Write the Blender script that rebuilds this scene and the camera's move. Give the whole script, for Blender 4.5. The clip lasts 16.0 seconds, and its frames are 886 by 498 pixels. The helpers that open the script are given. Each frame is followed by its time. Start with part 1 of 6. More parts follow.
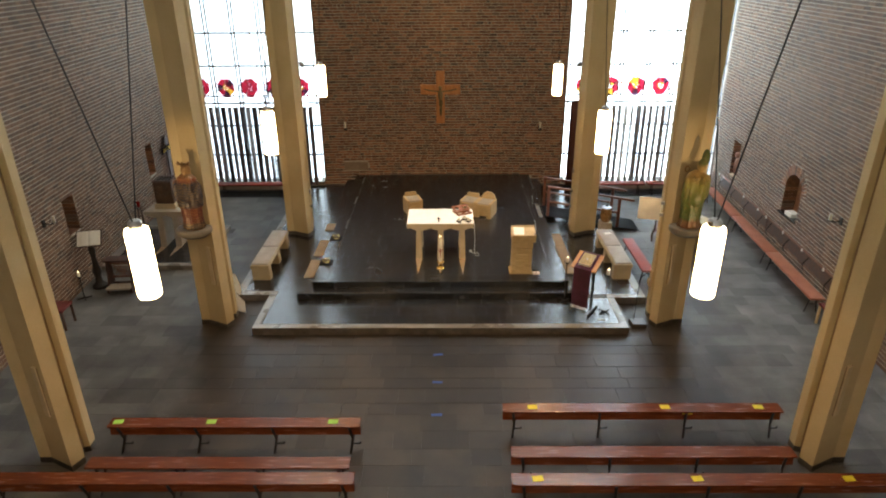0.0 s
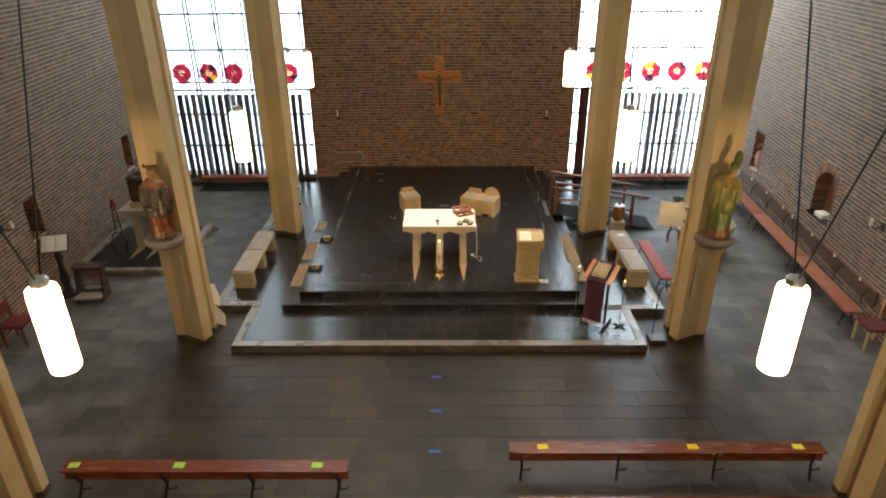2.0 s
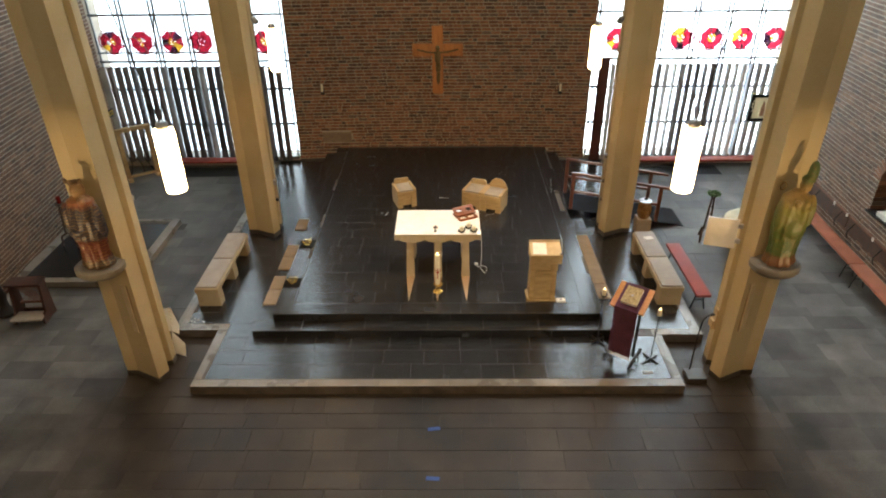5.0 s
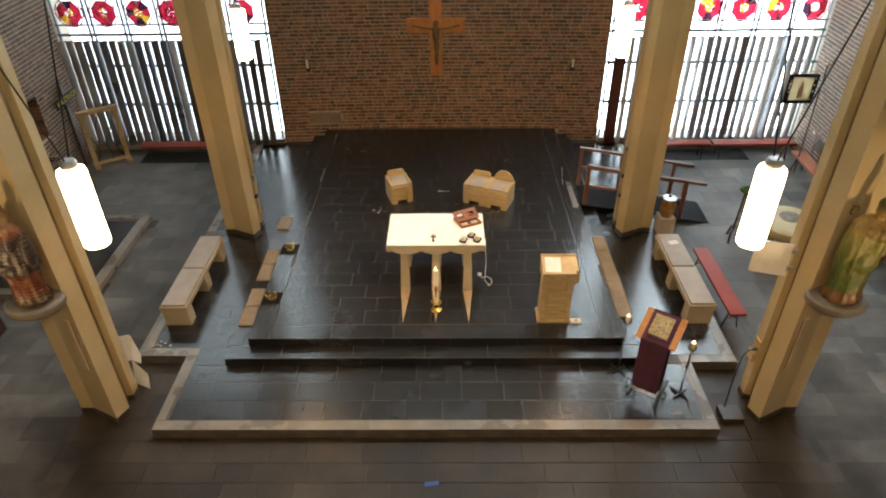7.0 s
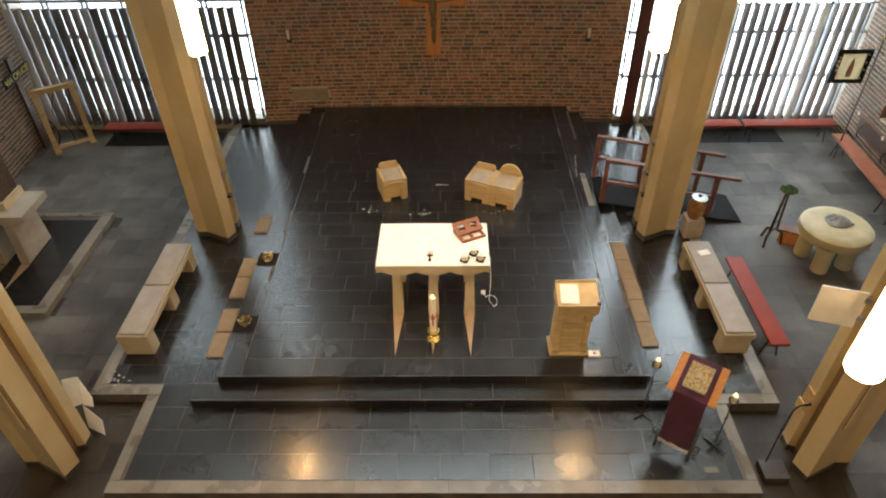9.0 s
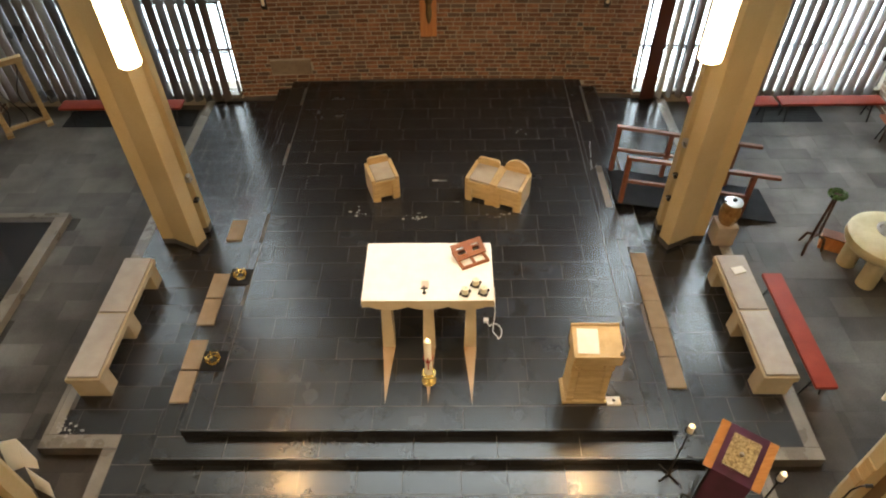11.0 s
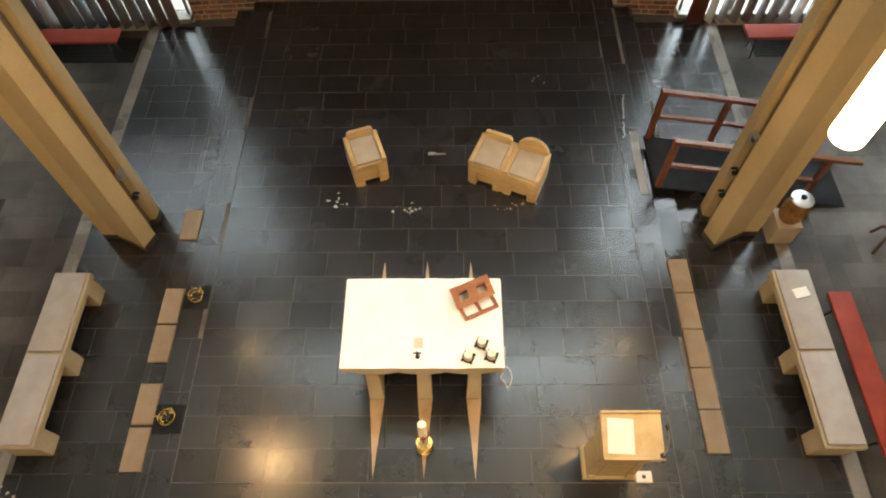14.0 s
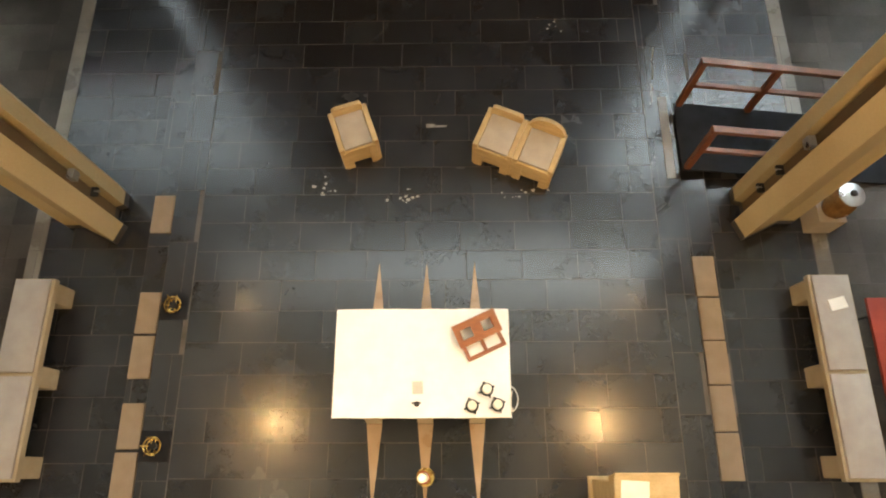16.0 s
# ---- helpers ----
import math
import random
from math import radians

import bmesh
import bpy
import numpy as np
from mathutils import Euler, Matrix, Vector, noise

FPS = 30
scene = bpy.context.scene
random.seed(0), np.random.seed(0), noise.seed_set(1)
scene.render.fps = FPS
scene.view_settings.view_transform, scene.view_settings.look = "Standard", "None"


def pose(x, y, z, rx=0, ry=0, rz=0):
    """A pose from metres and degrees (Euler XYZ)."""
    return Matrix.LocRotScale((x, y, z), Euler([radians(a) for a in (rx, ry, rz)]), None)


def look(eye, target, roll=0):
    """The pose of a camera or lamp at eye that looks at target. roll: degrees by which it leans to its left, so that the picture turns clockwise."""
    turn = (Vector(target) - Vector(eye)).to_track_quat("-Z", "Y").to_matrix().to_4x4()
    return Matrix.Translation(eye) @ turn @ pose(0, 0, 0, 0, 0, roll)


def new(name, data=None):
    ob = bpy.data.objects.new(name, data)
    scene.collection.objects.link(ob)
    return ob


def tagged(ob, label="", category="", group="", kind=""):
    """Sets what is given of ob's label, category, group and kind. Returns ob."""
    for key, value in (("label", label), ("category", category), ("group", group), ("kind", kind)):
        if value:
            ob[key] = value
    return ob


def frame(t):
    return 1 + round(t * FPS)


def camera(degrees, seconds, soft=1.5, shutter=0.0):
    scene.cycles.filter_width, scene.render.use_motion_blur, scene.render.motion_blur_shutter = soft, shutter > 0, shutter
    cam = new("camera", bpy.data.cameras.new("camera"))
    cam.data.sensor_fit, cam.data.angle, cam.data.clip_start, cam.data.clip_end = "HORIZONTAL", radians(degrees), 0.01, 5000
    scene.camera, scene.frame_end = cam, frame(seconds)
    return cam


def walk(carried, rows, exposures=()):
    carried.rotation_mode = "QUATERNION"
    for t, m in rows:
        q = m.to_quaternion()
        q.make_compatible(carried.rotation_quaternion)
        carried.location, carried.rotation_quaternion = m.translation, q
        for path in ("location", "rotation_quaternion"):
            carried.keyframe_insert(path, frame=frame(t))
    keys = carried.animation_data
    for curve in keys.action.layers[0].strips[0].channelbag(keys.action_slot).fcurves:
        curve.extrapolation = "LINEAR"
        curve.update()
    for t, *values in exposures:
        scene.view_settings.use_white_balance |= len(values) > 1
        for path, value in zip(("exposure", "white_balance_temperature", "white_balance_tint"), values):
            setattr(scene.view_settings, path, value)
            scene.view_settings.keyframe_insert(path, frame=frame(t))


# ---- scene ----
cam = camera(69.1, 16.0, soft=2.0)
METRES, EYE, TILT, LEAN, TURN = 13.46, 7.0, 0.0, 0.0, 0.5
ROWS = [
    (0.0, 0.0, 0.0, 0.0, -0.15, -24.35, 0.33),
    (0.5, 0.0002, 0.0251, 0.0006, -0.15, -24.82, 0.32),
    (1.0, 0.0008, 0.051, 0.0007, -0.14, -25.29, 0.32),
    (1.5, 0.001, 0.0769, -0.0002, -0.15, -25.75, 0.33),
    (2.0, 0.0018, 0.1037, -0.0007, -0.14, -26.26, 0.34),
    (2.5, 0.0015, 0.1308, 0.0, -0.17, -26.84, 0.34),
    (3.0, 0.0022, 0.1591, 0.0001, -0.15, -27.45, 0.36),
    (3.5, 0.0035, 0.1873, 0.0006, -0.11, -28.11, 0.4),
    (4.0, 0.0035, 0.2167, 0.0011, -0.14, -28.85, 0.42),
    (6.5, 0.0063, 0.3732, 0.0036, -0.15, -33.31, 0.51),
    (7.0, 0.0063, 0.4052, 0.0032, -0.17, -34.32, 0.52),
    (7.5, 0.007, 0.4378, 0.0029, -0.15, -35.41, 0.52),
    (8.0, 0.0075, 0.4708, 0.004, -0.15, -36.64, 0.54),
    (8.5, 0.0084, 0.504, 0.0053, -0.15, -37.92, 0.57),
    (9.0, 0.0093, 0.5366, 0.0047, -0.15, -39.08, 0.59),
    (9.5, 0.0098, 0.5674, 0.0056, -0.19, -40.3, 0.6),
    (12.0, 0.0144, 0.7329, 0.0063, -0.25, -48.5, 0.73),
    (12.5, 0.0148, 0.7657, 0.0066, -0.26, -50.69, 0.74),
    (13.0, 0.0152, 0.7989, 0.0069, -0.28, -53.09, 0.77),
    (13.5, 0.0148, 0.8325, 0.0075, -0.32, -55.66, 0.74),
    (14.0, 0.0158, 0.866, 0.0078, -0.32, -58.38, 0.82),
    (14.5, 0.0161, 0.899, 0.0076, -0.35, -61.24, 0.85),
    (15.0, 0.0161, 0.9326, 0.0071, -0.38, -64.33, 0.85),
    (15.5, 0.0158, 0.9673, 0.0072, -0.45, -67.73, 0.86),
    (16.0, 0.0161, 0.9996, 0.0073, -0.54, -71.13, 0.91),
]
walk(cam, [(t, pose(0, 0, EYE, TILT, LEAN, TURN) @ pose(METRES * x, METRES * y, METRES * z, 90 + pitch, roll, yaw)) for t, x, y, z, yaw, pitch, roll in ROWS], exposures=[(0.0, 0.03, 7400, 12), (7.0, 0.08, 7550, 12), (12.5, 0.24, 7800, 12), (16.0, 0.24, 7900, 12)])

# ---- world, light, exposure ----
AX = -0.16                      # the church's long axis
Z1, Z2, Z3 = 0.16, 0.31, 0.46   # chancel levels
TOP = 19.6                      # ceiling
GLASS_Y = 20.36

world = bpy.data.worlds.new("sky")
scene.world = world
world.use_nodes = True
sky = world.node_tree.nodes.new("ShaderNodeTexSky")
sky.sky_type, sky.sun_disc = "NISHITA", False
sky.sun_elevation, sky.sun_rotation = radians(40), radians(150)
world.node_tree.links.new(sky.outputs[0], world.node_tree.nodes["Background"].inputs[0])
world.node_tree.nodes["Background"].inputs[1].default_value = 0.12
SUN = bpy.data.lights.new("sun", "SUN")
SUN.energy, SUN.angle, SUN.color = 0.8, radians(12), (1, 0.97, 0.92)
new("sun", SUN).matrix_world = pose(0, 40, 60, -40, 0, 20)

DAYLIGHT, REAR_LIGHT, LAMP_GLOW, BULB_GLOW, LAMP_WATTS = 5.6, 0.4, 22.0, 40.0, 125.0


# ---- materials ----
def nodes_of(name):
    m = bpy.data.materials.new(name)
    m.use_nodes = True
    nt = m.node_tree
    return m, nt, nt.nodes["Principled BSDF"]


def surface(name, a, b, rough=(0.4, 0.6), scale=3.0, grain=60.0, bump=0.15, metal=0.0, vary=0.0, stretch=(1, 1, 1),
            per="object", spec=0.5, c=None, spots=0.0, spot_scale=2.2, coat=0.0):
    """A procedural surface: two colours mixed by broad and fine noise, rough and bumpy, varying from piece to piece."""
    m, nt, bsdf = nodes_of(name)
    N, L = nt.nodes.new, nt.links.new
    tc = N("ShaderNodeNewGeometry")
    mp = N("ShaderNodeMapping")
    mp.inputs["Scale"].default_value = stretch
    L(tc.outputs["Position"], mp.inputs["Vector"])
    n1, n2 = N("ShaderNodeTexNoise"), N("ShaderNodeTexNoise")
    n1.inputs["Scale"].default_value, n1.inputs["Detail"].default_value = scale, 5
    n2.inputs["Scale"].default_value, n2.inputs["Detail"].default_value = grain, 3
    L(mp.outputs[0], n1.inputs["Vector"]), L(mp.outputs[0], n2.inputs["Vector"])
    add = N("ShaderNodeMath")
    add.operation = "MULTIPLY_ADD"
    L(n2.outputs[0], add.inputs[0])
    add.inputs[1].default_value = 0.45
    half = N("ShaderNodeMath")
    half.operation = "MULTIPLY_ADD"
    half.inputs[1].default_value, half.inputs[2].default_value = 1.5, -0.5
    L(n1.outputs[0], half.inputs[0])
    L(half.outputs[0], add.inputs[2])
    ramp = N("ShaderNodeValToRGB")
    ramp.color_ramp.elements[0].position, ramp.color_ramp.elements[1].position = 0.2, 0.8
    ramp.color_ramp.elements[0].color, ramp.color_ramp.elements[1].color = (*a, 1), (*b, 1)
    L(add.outputs[0], ramp.inputs[0])
    colour = ramp.outputs[0]
    if vary or c:
        if per == "object":
            rnd = N("ShaderNodeObjectInfo").outputs["Random"]
        else:
            rnd = tc.outputs["Random Per Island"]
        if c:
            mixc = N("ShaderNodeMix")
            mixc.data_type = "RGBA"
            step = N("ShaderNodeMapRange")
            step.inputs[1].default_value, step.inputs[2].default_value = 0.62, 1.0
            L(rnd, step.inputs[0]), L(step.outputs[0], mixc.inputs[0])
            L(colour, mixc.inputs[6])
            mixc.inputs[7].default_value = (*c, 1)
            colour = mixc.outputs[2]
        hs = N("ShaderNodeHueSaturation")
        rng = N("ShaderNodeMapRange")
        wh = N("ShaderNodeTexWhiteNoise")
        wh.noise_dimensions = "1D"
        L(rnd, wh.inputs["W"])
        rng.inputs[3].default_value, rng.inputs[4].default_value = 1 - vary, 1 + vary
        L(wh.outputs["Value"], rng.inputs[0]), L(rng.outputs[0], hs.inputs["Value"])
        L(colour, hs.inputs["Color"])
        colour = hs.outputs[0]
    if spots:
        n3 = N("ShaderNodeTexNoise")
        n3.inputs["Scale"].default_value, n3.inputs["Detail"].default_value, n3.inputs["Roughness"].default_value = spot_scale, 8, 0.75
        L(tc.outputs["Position"], n3.inputs["Vector"])
        sr = N("ShaderNodeMapRange")
        sr.inputs[1].default_value, sr.inputs[2].default_value, sr.inputs[4].default_value = 0.64, 0.74, spots
        L(n3.outputs[0], sr.inputs[0])
        mx = N("ShaderNodeMix")
        mx.data_type = "RGBA"
        L(sr.outputs[0], mx.inputs[0]), L(colour, mx.inputs[6])
        mx.inputs[7].default_value = (0.34, 0.31, 0.27, 1)
        colour = mx.outputs[2]
    L(colour, bsdf.inputs["Base Color"])
    rr = N("ShaderNodeMapRange")
    rr.inputs[1].default_value, rr.inputs[2].default_value = 0.3, 0.7
    rr.inputs[3].default_value, rr.inputs[4].default_value = rough
    L(n1.outputs[0], rr.inputs[0]), L(rr.outputs[0], bsdf.inputs["Roughness"])
    bsdf.inputs["Metallic"].default_value = metal
    bsdf.inputs["Specular IOR Level"].default_value = spec
    bsdf.inputs["Coat Weight"].default_value = coat
    bsdf.inputs["Coat Roughness"].default_value = 0.15
    if bump:
        bp = N("ShaderNodeBump")
        bp.inputs["Strength"].default_value, bp.inputs["Distance"].default_value = bump, 0.01
        L(n2.outputs[0], bp.inputs["Height"]), L(bp.outputs[0], bsdf.inputs["Normal"])
    return m


def glowing(name, colour, strength):
    m, nt, bsdf = nodes_of(name)
    bsdf.inputs["Base Color"].default_value = (*colour, 1)
    bsdf.inputs["Emission Color"].default_value = (*colour, 1)
    bsdf.inputs["Emission Strength"].default_value = strength
    return m


def glassy(name, colour, rough=0.02):
    m, nt, bsdf = nodes_of(name)
    bsdf.inputs["Base Color"].default_value = (*colour, 1)
    bsdf.inputs["Transmission Weight"].default_value = 1
    bsdf.inputs["Roughness"].default_value = rough
    bsdf.inputs["IOR"].default_value = 1.1
    return m


BRICK = surface("brick_clay", (0.19, 0.078, 0.042), (0.34, 0.165, 0.092), (0.75, 0.95), 9, 70, 0.5, vary=0.42, per="island", c=(0.135, 0.095, 0.072))
BRICK_PIECE = surface("brick_clay_piece", (0.19, 0.078, 0.042), (0.34, 0.165, 0.092), (0.75, 0.95), 9, 70, 0.5, vary=0.42, c=(0.135, 0.095, 0.072))
# greyer, darker copy for the side walls: their weaker warm light is in the colour
BRICK_SIDE = surface("brick_clay_side_dim", (0.130, 0.074, 0.048), (0.235, 0.145, 0.098), (0.75, 0.95), 9, 70, 0.5, vary=0.32, per="island", c=(0.115, 0.085, 0.067))
MORTAR = surface("mortar", (0.42, 0.365, 0.295), (0.56, 0.495, 0.41), (0.85, 1), 5, 90, 0.4)
PLASTER = surface("yellowed_plaster", (0.46, 0.36, 0.20), (0.56, 0.45, 0.27), (0.55, 0.75), 1.3, 40, 0.08)
GROOVE = surface("brown_paint", (0.16, 0.10, 0.05), (0.22, 0.14, 0.07), (0.5, 0.7), 3, 40, 0.05)
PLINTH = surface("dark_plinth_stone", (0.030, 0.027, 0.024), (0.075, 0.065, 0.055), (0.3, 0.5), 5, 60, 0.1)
LINENBRIGHT = surface("bleached_linen", (0.86, 0.85, 0.81), (0.92, 0.91, 0.88), (0.8, 0.95), 7, 160, 0.12)
NAVE = surface("nave_flagstone", (0.024, 0.019, 0.0148), (0.053, 0.0427, 0.0332), (0.40, 0.56), 1.6, 45, 0.03, vary=0.27, spec=0.30, spots=0.05)
NAVE_STUFF = surface("nave_flagstone_far", (0.024, 0.019, 0.0148), (0.053, 0.0427, 0.0332), (0.40, 0.56), 1.6, 45, 0.03, vary=0.27, spec=0.30, per="island", spots=0.05)
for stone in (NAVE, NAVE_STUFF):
    # window light on the aisle flags is painted as a paler, bluer tint
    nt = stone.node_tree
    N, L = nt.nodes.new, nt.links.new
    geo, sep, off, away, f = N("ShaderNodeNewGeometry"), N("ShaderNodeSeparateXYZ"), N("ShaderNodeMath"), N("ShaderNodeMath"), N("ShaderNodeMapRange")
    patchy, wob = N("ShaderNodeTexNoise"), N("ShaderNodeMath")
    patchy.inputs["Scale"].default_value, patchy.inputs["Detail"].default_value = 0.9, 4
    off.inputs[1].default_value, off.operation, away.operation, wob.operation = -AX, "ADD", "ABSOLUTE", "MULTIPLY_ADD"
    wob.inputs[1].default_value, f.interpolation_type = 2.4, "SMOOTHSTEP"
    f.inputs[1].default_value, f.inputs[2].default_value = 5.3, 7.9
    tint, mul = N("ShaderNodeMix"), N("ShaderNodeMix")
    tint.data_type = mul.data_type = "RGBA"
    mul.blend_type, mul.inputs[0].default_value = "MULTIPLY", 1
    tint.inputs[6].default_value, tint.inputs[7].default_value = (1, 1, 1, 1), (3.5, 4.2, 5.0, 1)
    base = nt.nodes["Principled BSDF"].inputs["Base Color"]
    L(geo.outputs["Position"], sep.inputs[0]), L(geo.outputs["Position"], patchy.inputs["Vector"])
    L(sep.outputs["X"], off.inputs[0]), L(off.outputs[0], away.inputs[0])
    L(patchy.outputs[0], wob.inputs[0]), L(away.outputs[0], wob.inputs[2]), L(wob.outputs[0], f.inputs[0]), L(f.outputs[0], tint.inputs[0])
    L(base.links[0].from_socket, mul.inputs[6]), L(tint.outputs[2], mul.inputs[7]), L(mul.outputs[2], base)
JOINT = surface("floor_joint", (0.022, 0.018, 0.015), (0.045, 0.038, 0.031), (0.6, 0.8), 4, 60, 0.05)
SLATE = surface("polished_slate", (0.0125, 0.0145, 0.018), (0.025, 0.026, 0.0285), (0.225, 0.265), 1.4, 50, 0.0, vary=0.20, spec=0.58, coat=0.20, spots=0.0, spot_scale=1.5)
nt = SLATE.node_tree
who, uneven = nt.nodes.new("ShaderNodeObjectInfo"), nt.nodes.new("ShaderNodeMath")
worn = nt.nodes.new("ShaderNodeMapRange")
worn.inputs[3].default_value, worn.inputs[4].default_value = 0.96, 1.06
uneven.operation = "MULTIPLY"
rough_in = nt.nodes["Principled BSDF"].inputs["Roughness"]
nt.links.new(who.outputs["Random"], worn.inputs[0]), nt.links.new(worn.outputs[0], uneven.inputs[1])
nt.links.new(rough_in.links[0].from_socket, uneven.inputs[0]), nt.links.new(uneven.outputs[0], rough_in)
SLATE_JOINT = surface("slate_joint", (0.055, 0.048, 0.041), (0.13, 0.112, 0.092), (0.5, 0.7), 6, 60, 0.1)
BORDER = surface("grey_border_stone", (0.16, 0.14, 0.115), (0.27, 0.24, 0.20), (0.22, 0.4), 2.2, 50, 0.06, vary=0.14)
# darker copy of pale_limestone: the shade over the benches is put into its colour
BENCHSTONE = surface("shaded_bench_limestone", (0.37, 0.30, 0.195), (0.48, 0.40, 0.275), (0.55, 0.8), 4, 70, 0.15)
LIMESTONE = surface("pale_limestone", (0.50, 0.40, 0.255), (0.64, 0.53, 0.36), (0.55, 0.8), 4, 70, 0.15)
OAK = surface("pale_oak", (0.46, 0.31, 0.145), (0.62, 0.45, 0.24), (0.4, 0.6), 2.5, 30, 0.1, stretch=(2, 2, 12))
FELT = surface("beige_felt", (0.40, 0.335, 0.27), (0.48, 0.41, 0.335), (0.9, 1), 6, 240, 0.2)
GREYFELT = surface("grey_cushion_cloth", (0.34, 0.305, 0.275), (0.41, 0.375, 0.34), (0.9, 1), 5, 240, 0.2)
MAT = surface("tan_kneeling_mat", (0.29, 0.22, 0.15), (0.36, 0.28, 0.20), (0.85, 1), 6, 200, 0.2, vary=0.06)
LINEN = surface("white_linen", (0.78, 0.76, 0.70), (0.86, 0.84, 0.79), (0.8, 0.95), 7, 160, 0.12)
PAPER = surface("paper", (0.74, 0.72, 0.66), (0.84, 0.82, 0.77), (0.7, 0.9), 8, 80, 0.02)
MAHOGANY = surface("varnished_mahogany", (0.105, 0.022, 0.008), (0.20, 0.05, 0.016), (0.16, 0.30), 3, 25, 0.05, stretch=(1, 9, 9), coat=0.3)
REDWOOD = surface("brown_red_timber", (0.13, 0.045, 0.022), (0.22, 0.085, 0.042), (0.3, 0.5), 3, 25, 0.06, stretch=(3, 9, 3))
DARKWOOD = surface("dark_carved_wood", (0.045, 0.024, 0.014), (0.11, 0.060, 0.034), (0.4, 0.6), 6, 40, 0.3)
CROSSWOOD = surface("orange_cross_wood", (0.42, 0.145, 0.040), (0.58, 0.235, 0.075), (0.35, 0.5), 3, 26, 0.06, stretch=(8, 3, 1))
REDVINYL = surface("red_bench_vinyl", (0.25, 0.034, 0.020), (0.34, 0.052, 0.030), (0.5, 0.62), 4, 120, 0.1, spec=0.25)
RUSTVINYL = surface("rust_bench_vinyl", (0.33, 0.105, 0.058), (0.42, 0.15, 0.085), (0.5, 0.62), 4, 120, 0.1, spec=0.25)
IRON = surface("black_iron", (0.012, 0.011, 0.010), (0.028, 0.025, 0.022), (0.4, 0.6), 12, 90, 0.2, metal=0.4)
BRASS = surface("brass", (0.62, 0.42, 0.13), (0.80, 0.58, 0.22), (0.18, 0.32), 12, 90, 0.1, metal=1)
PEWTER = surface("grey_metal", (0.36, 0.36, 0.37), (0.52, 0.52, 0.52), (0.25, 0.45), 8, 60, 0.2, metal=0.9)
STEEL = surface("window_steel", (0.14, 0.16, 0.175), (0.21, 0.23, 0.25), (0.4, 0.55), 5, 40, 0.05)
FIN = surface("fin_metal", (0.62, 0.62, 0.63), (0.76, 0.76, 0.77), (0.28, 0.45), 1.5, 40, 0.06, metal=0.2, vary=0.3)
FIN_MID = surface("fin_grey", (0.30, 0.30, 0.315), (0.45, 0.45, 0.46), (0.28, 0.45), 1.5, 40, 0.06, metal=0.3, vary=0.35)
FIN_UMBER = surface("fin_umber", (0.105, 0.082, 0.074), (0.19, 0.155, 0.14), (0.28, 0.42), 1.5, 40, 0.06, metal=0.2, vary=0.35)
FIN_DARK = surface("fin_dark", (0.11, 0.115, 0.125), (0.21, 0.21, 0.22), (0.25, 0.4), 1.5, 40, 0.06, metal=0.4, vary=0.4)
FIN_BROWN = surface("fin_brown", (0.075, 0.022, 0.014), (0.13, 0.040, 0.024), (0.35, 0.5), 2, 40, 0.06)
WAX = surface("candle_wax", (0.80, 0.74, 0.58), (0.88, 0.83, 0.70), (0.35, 0.5), 9, 60, 0.03)
RUBBER = surface("black_rubber_mat", (0.012, 0.013, 0.016), (0.024, 0.026, 0.030), (0.75, 0.9), 6, 150, 0.2, spec=0.15)
CEIL = surface("ceiling_boards", (0.30, 0.24, 0.16), (0.40, 0.33, 0.23), (0.6, 0.8), 2, 30, 0.1, stretch=(6, 1, 1))
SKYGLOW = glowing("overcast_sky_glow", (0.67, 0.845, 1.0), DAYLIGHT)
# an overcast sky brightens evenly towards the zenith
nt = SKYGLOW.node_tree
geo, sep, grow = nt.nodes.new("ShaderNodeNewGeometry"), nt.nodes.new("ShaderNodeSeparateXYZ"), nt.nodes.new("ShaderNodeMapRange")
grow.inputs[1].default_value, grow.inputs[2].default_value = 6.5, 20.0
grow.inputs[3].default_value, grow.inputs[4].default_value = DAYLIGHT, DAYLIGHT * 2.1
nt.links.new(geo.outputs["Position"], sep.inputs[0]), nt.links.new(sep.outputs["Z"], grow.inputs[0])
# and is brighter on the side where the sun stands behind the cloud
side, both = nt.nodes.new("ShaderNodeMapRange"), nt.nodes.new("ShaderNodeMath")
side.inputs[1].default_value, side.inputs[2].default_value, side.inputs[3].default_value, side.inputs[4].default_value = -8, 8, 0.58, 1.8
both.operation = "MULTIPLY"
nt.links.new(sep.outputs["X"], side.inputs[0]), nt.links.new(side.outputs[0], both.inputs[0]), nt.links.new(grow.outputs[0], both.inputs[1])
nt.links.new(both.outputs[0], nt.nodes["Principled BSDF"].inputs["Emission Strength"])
OPAL = glowing("opal_glass", (1.0, 0.74, 0.40), LAMP_GLOW)
# fill glow added behind the camera
REAR_FILL = glowing("rear_fill_glow", (0.93, 0.97, 1.0), REAR_LIGHT)
BULB = glowing("bulb", (1.0, 0.70, 0.36), BULB_GLOW)
FLAME = glowing("candle_flame", (1.0, 0.72, 0.35), 12)
PANE = glassy("window_glass", (0.96, 0.98, 1.0))


# ---- building helpers ----
def part(name, bm, material, parent=None, label=""):
    """Links a bmesh as one mesh object under a thing or a part."""
    me = bpy.data.meshes.new(name)
    bm.to_mesh(me)
    bm.free()
    me.materials.append(material)
    ob = new(name, me)
    ob.parent = parent
    return tagged(ob, label)


def thing(name, label, category, m=None, group="", kind=""):
    ob = tagged(new(name), label, category, group, kind)
    ob.empty_display_size = 0.1
    if m is not None:
        ob.matrix_basis = m
    return ob


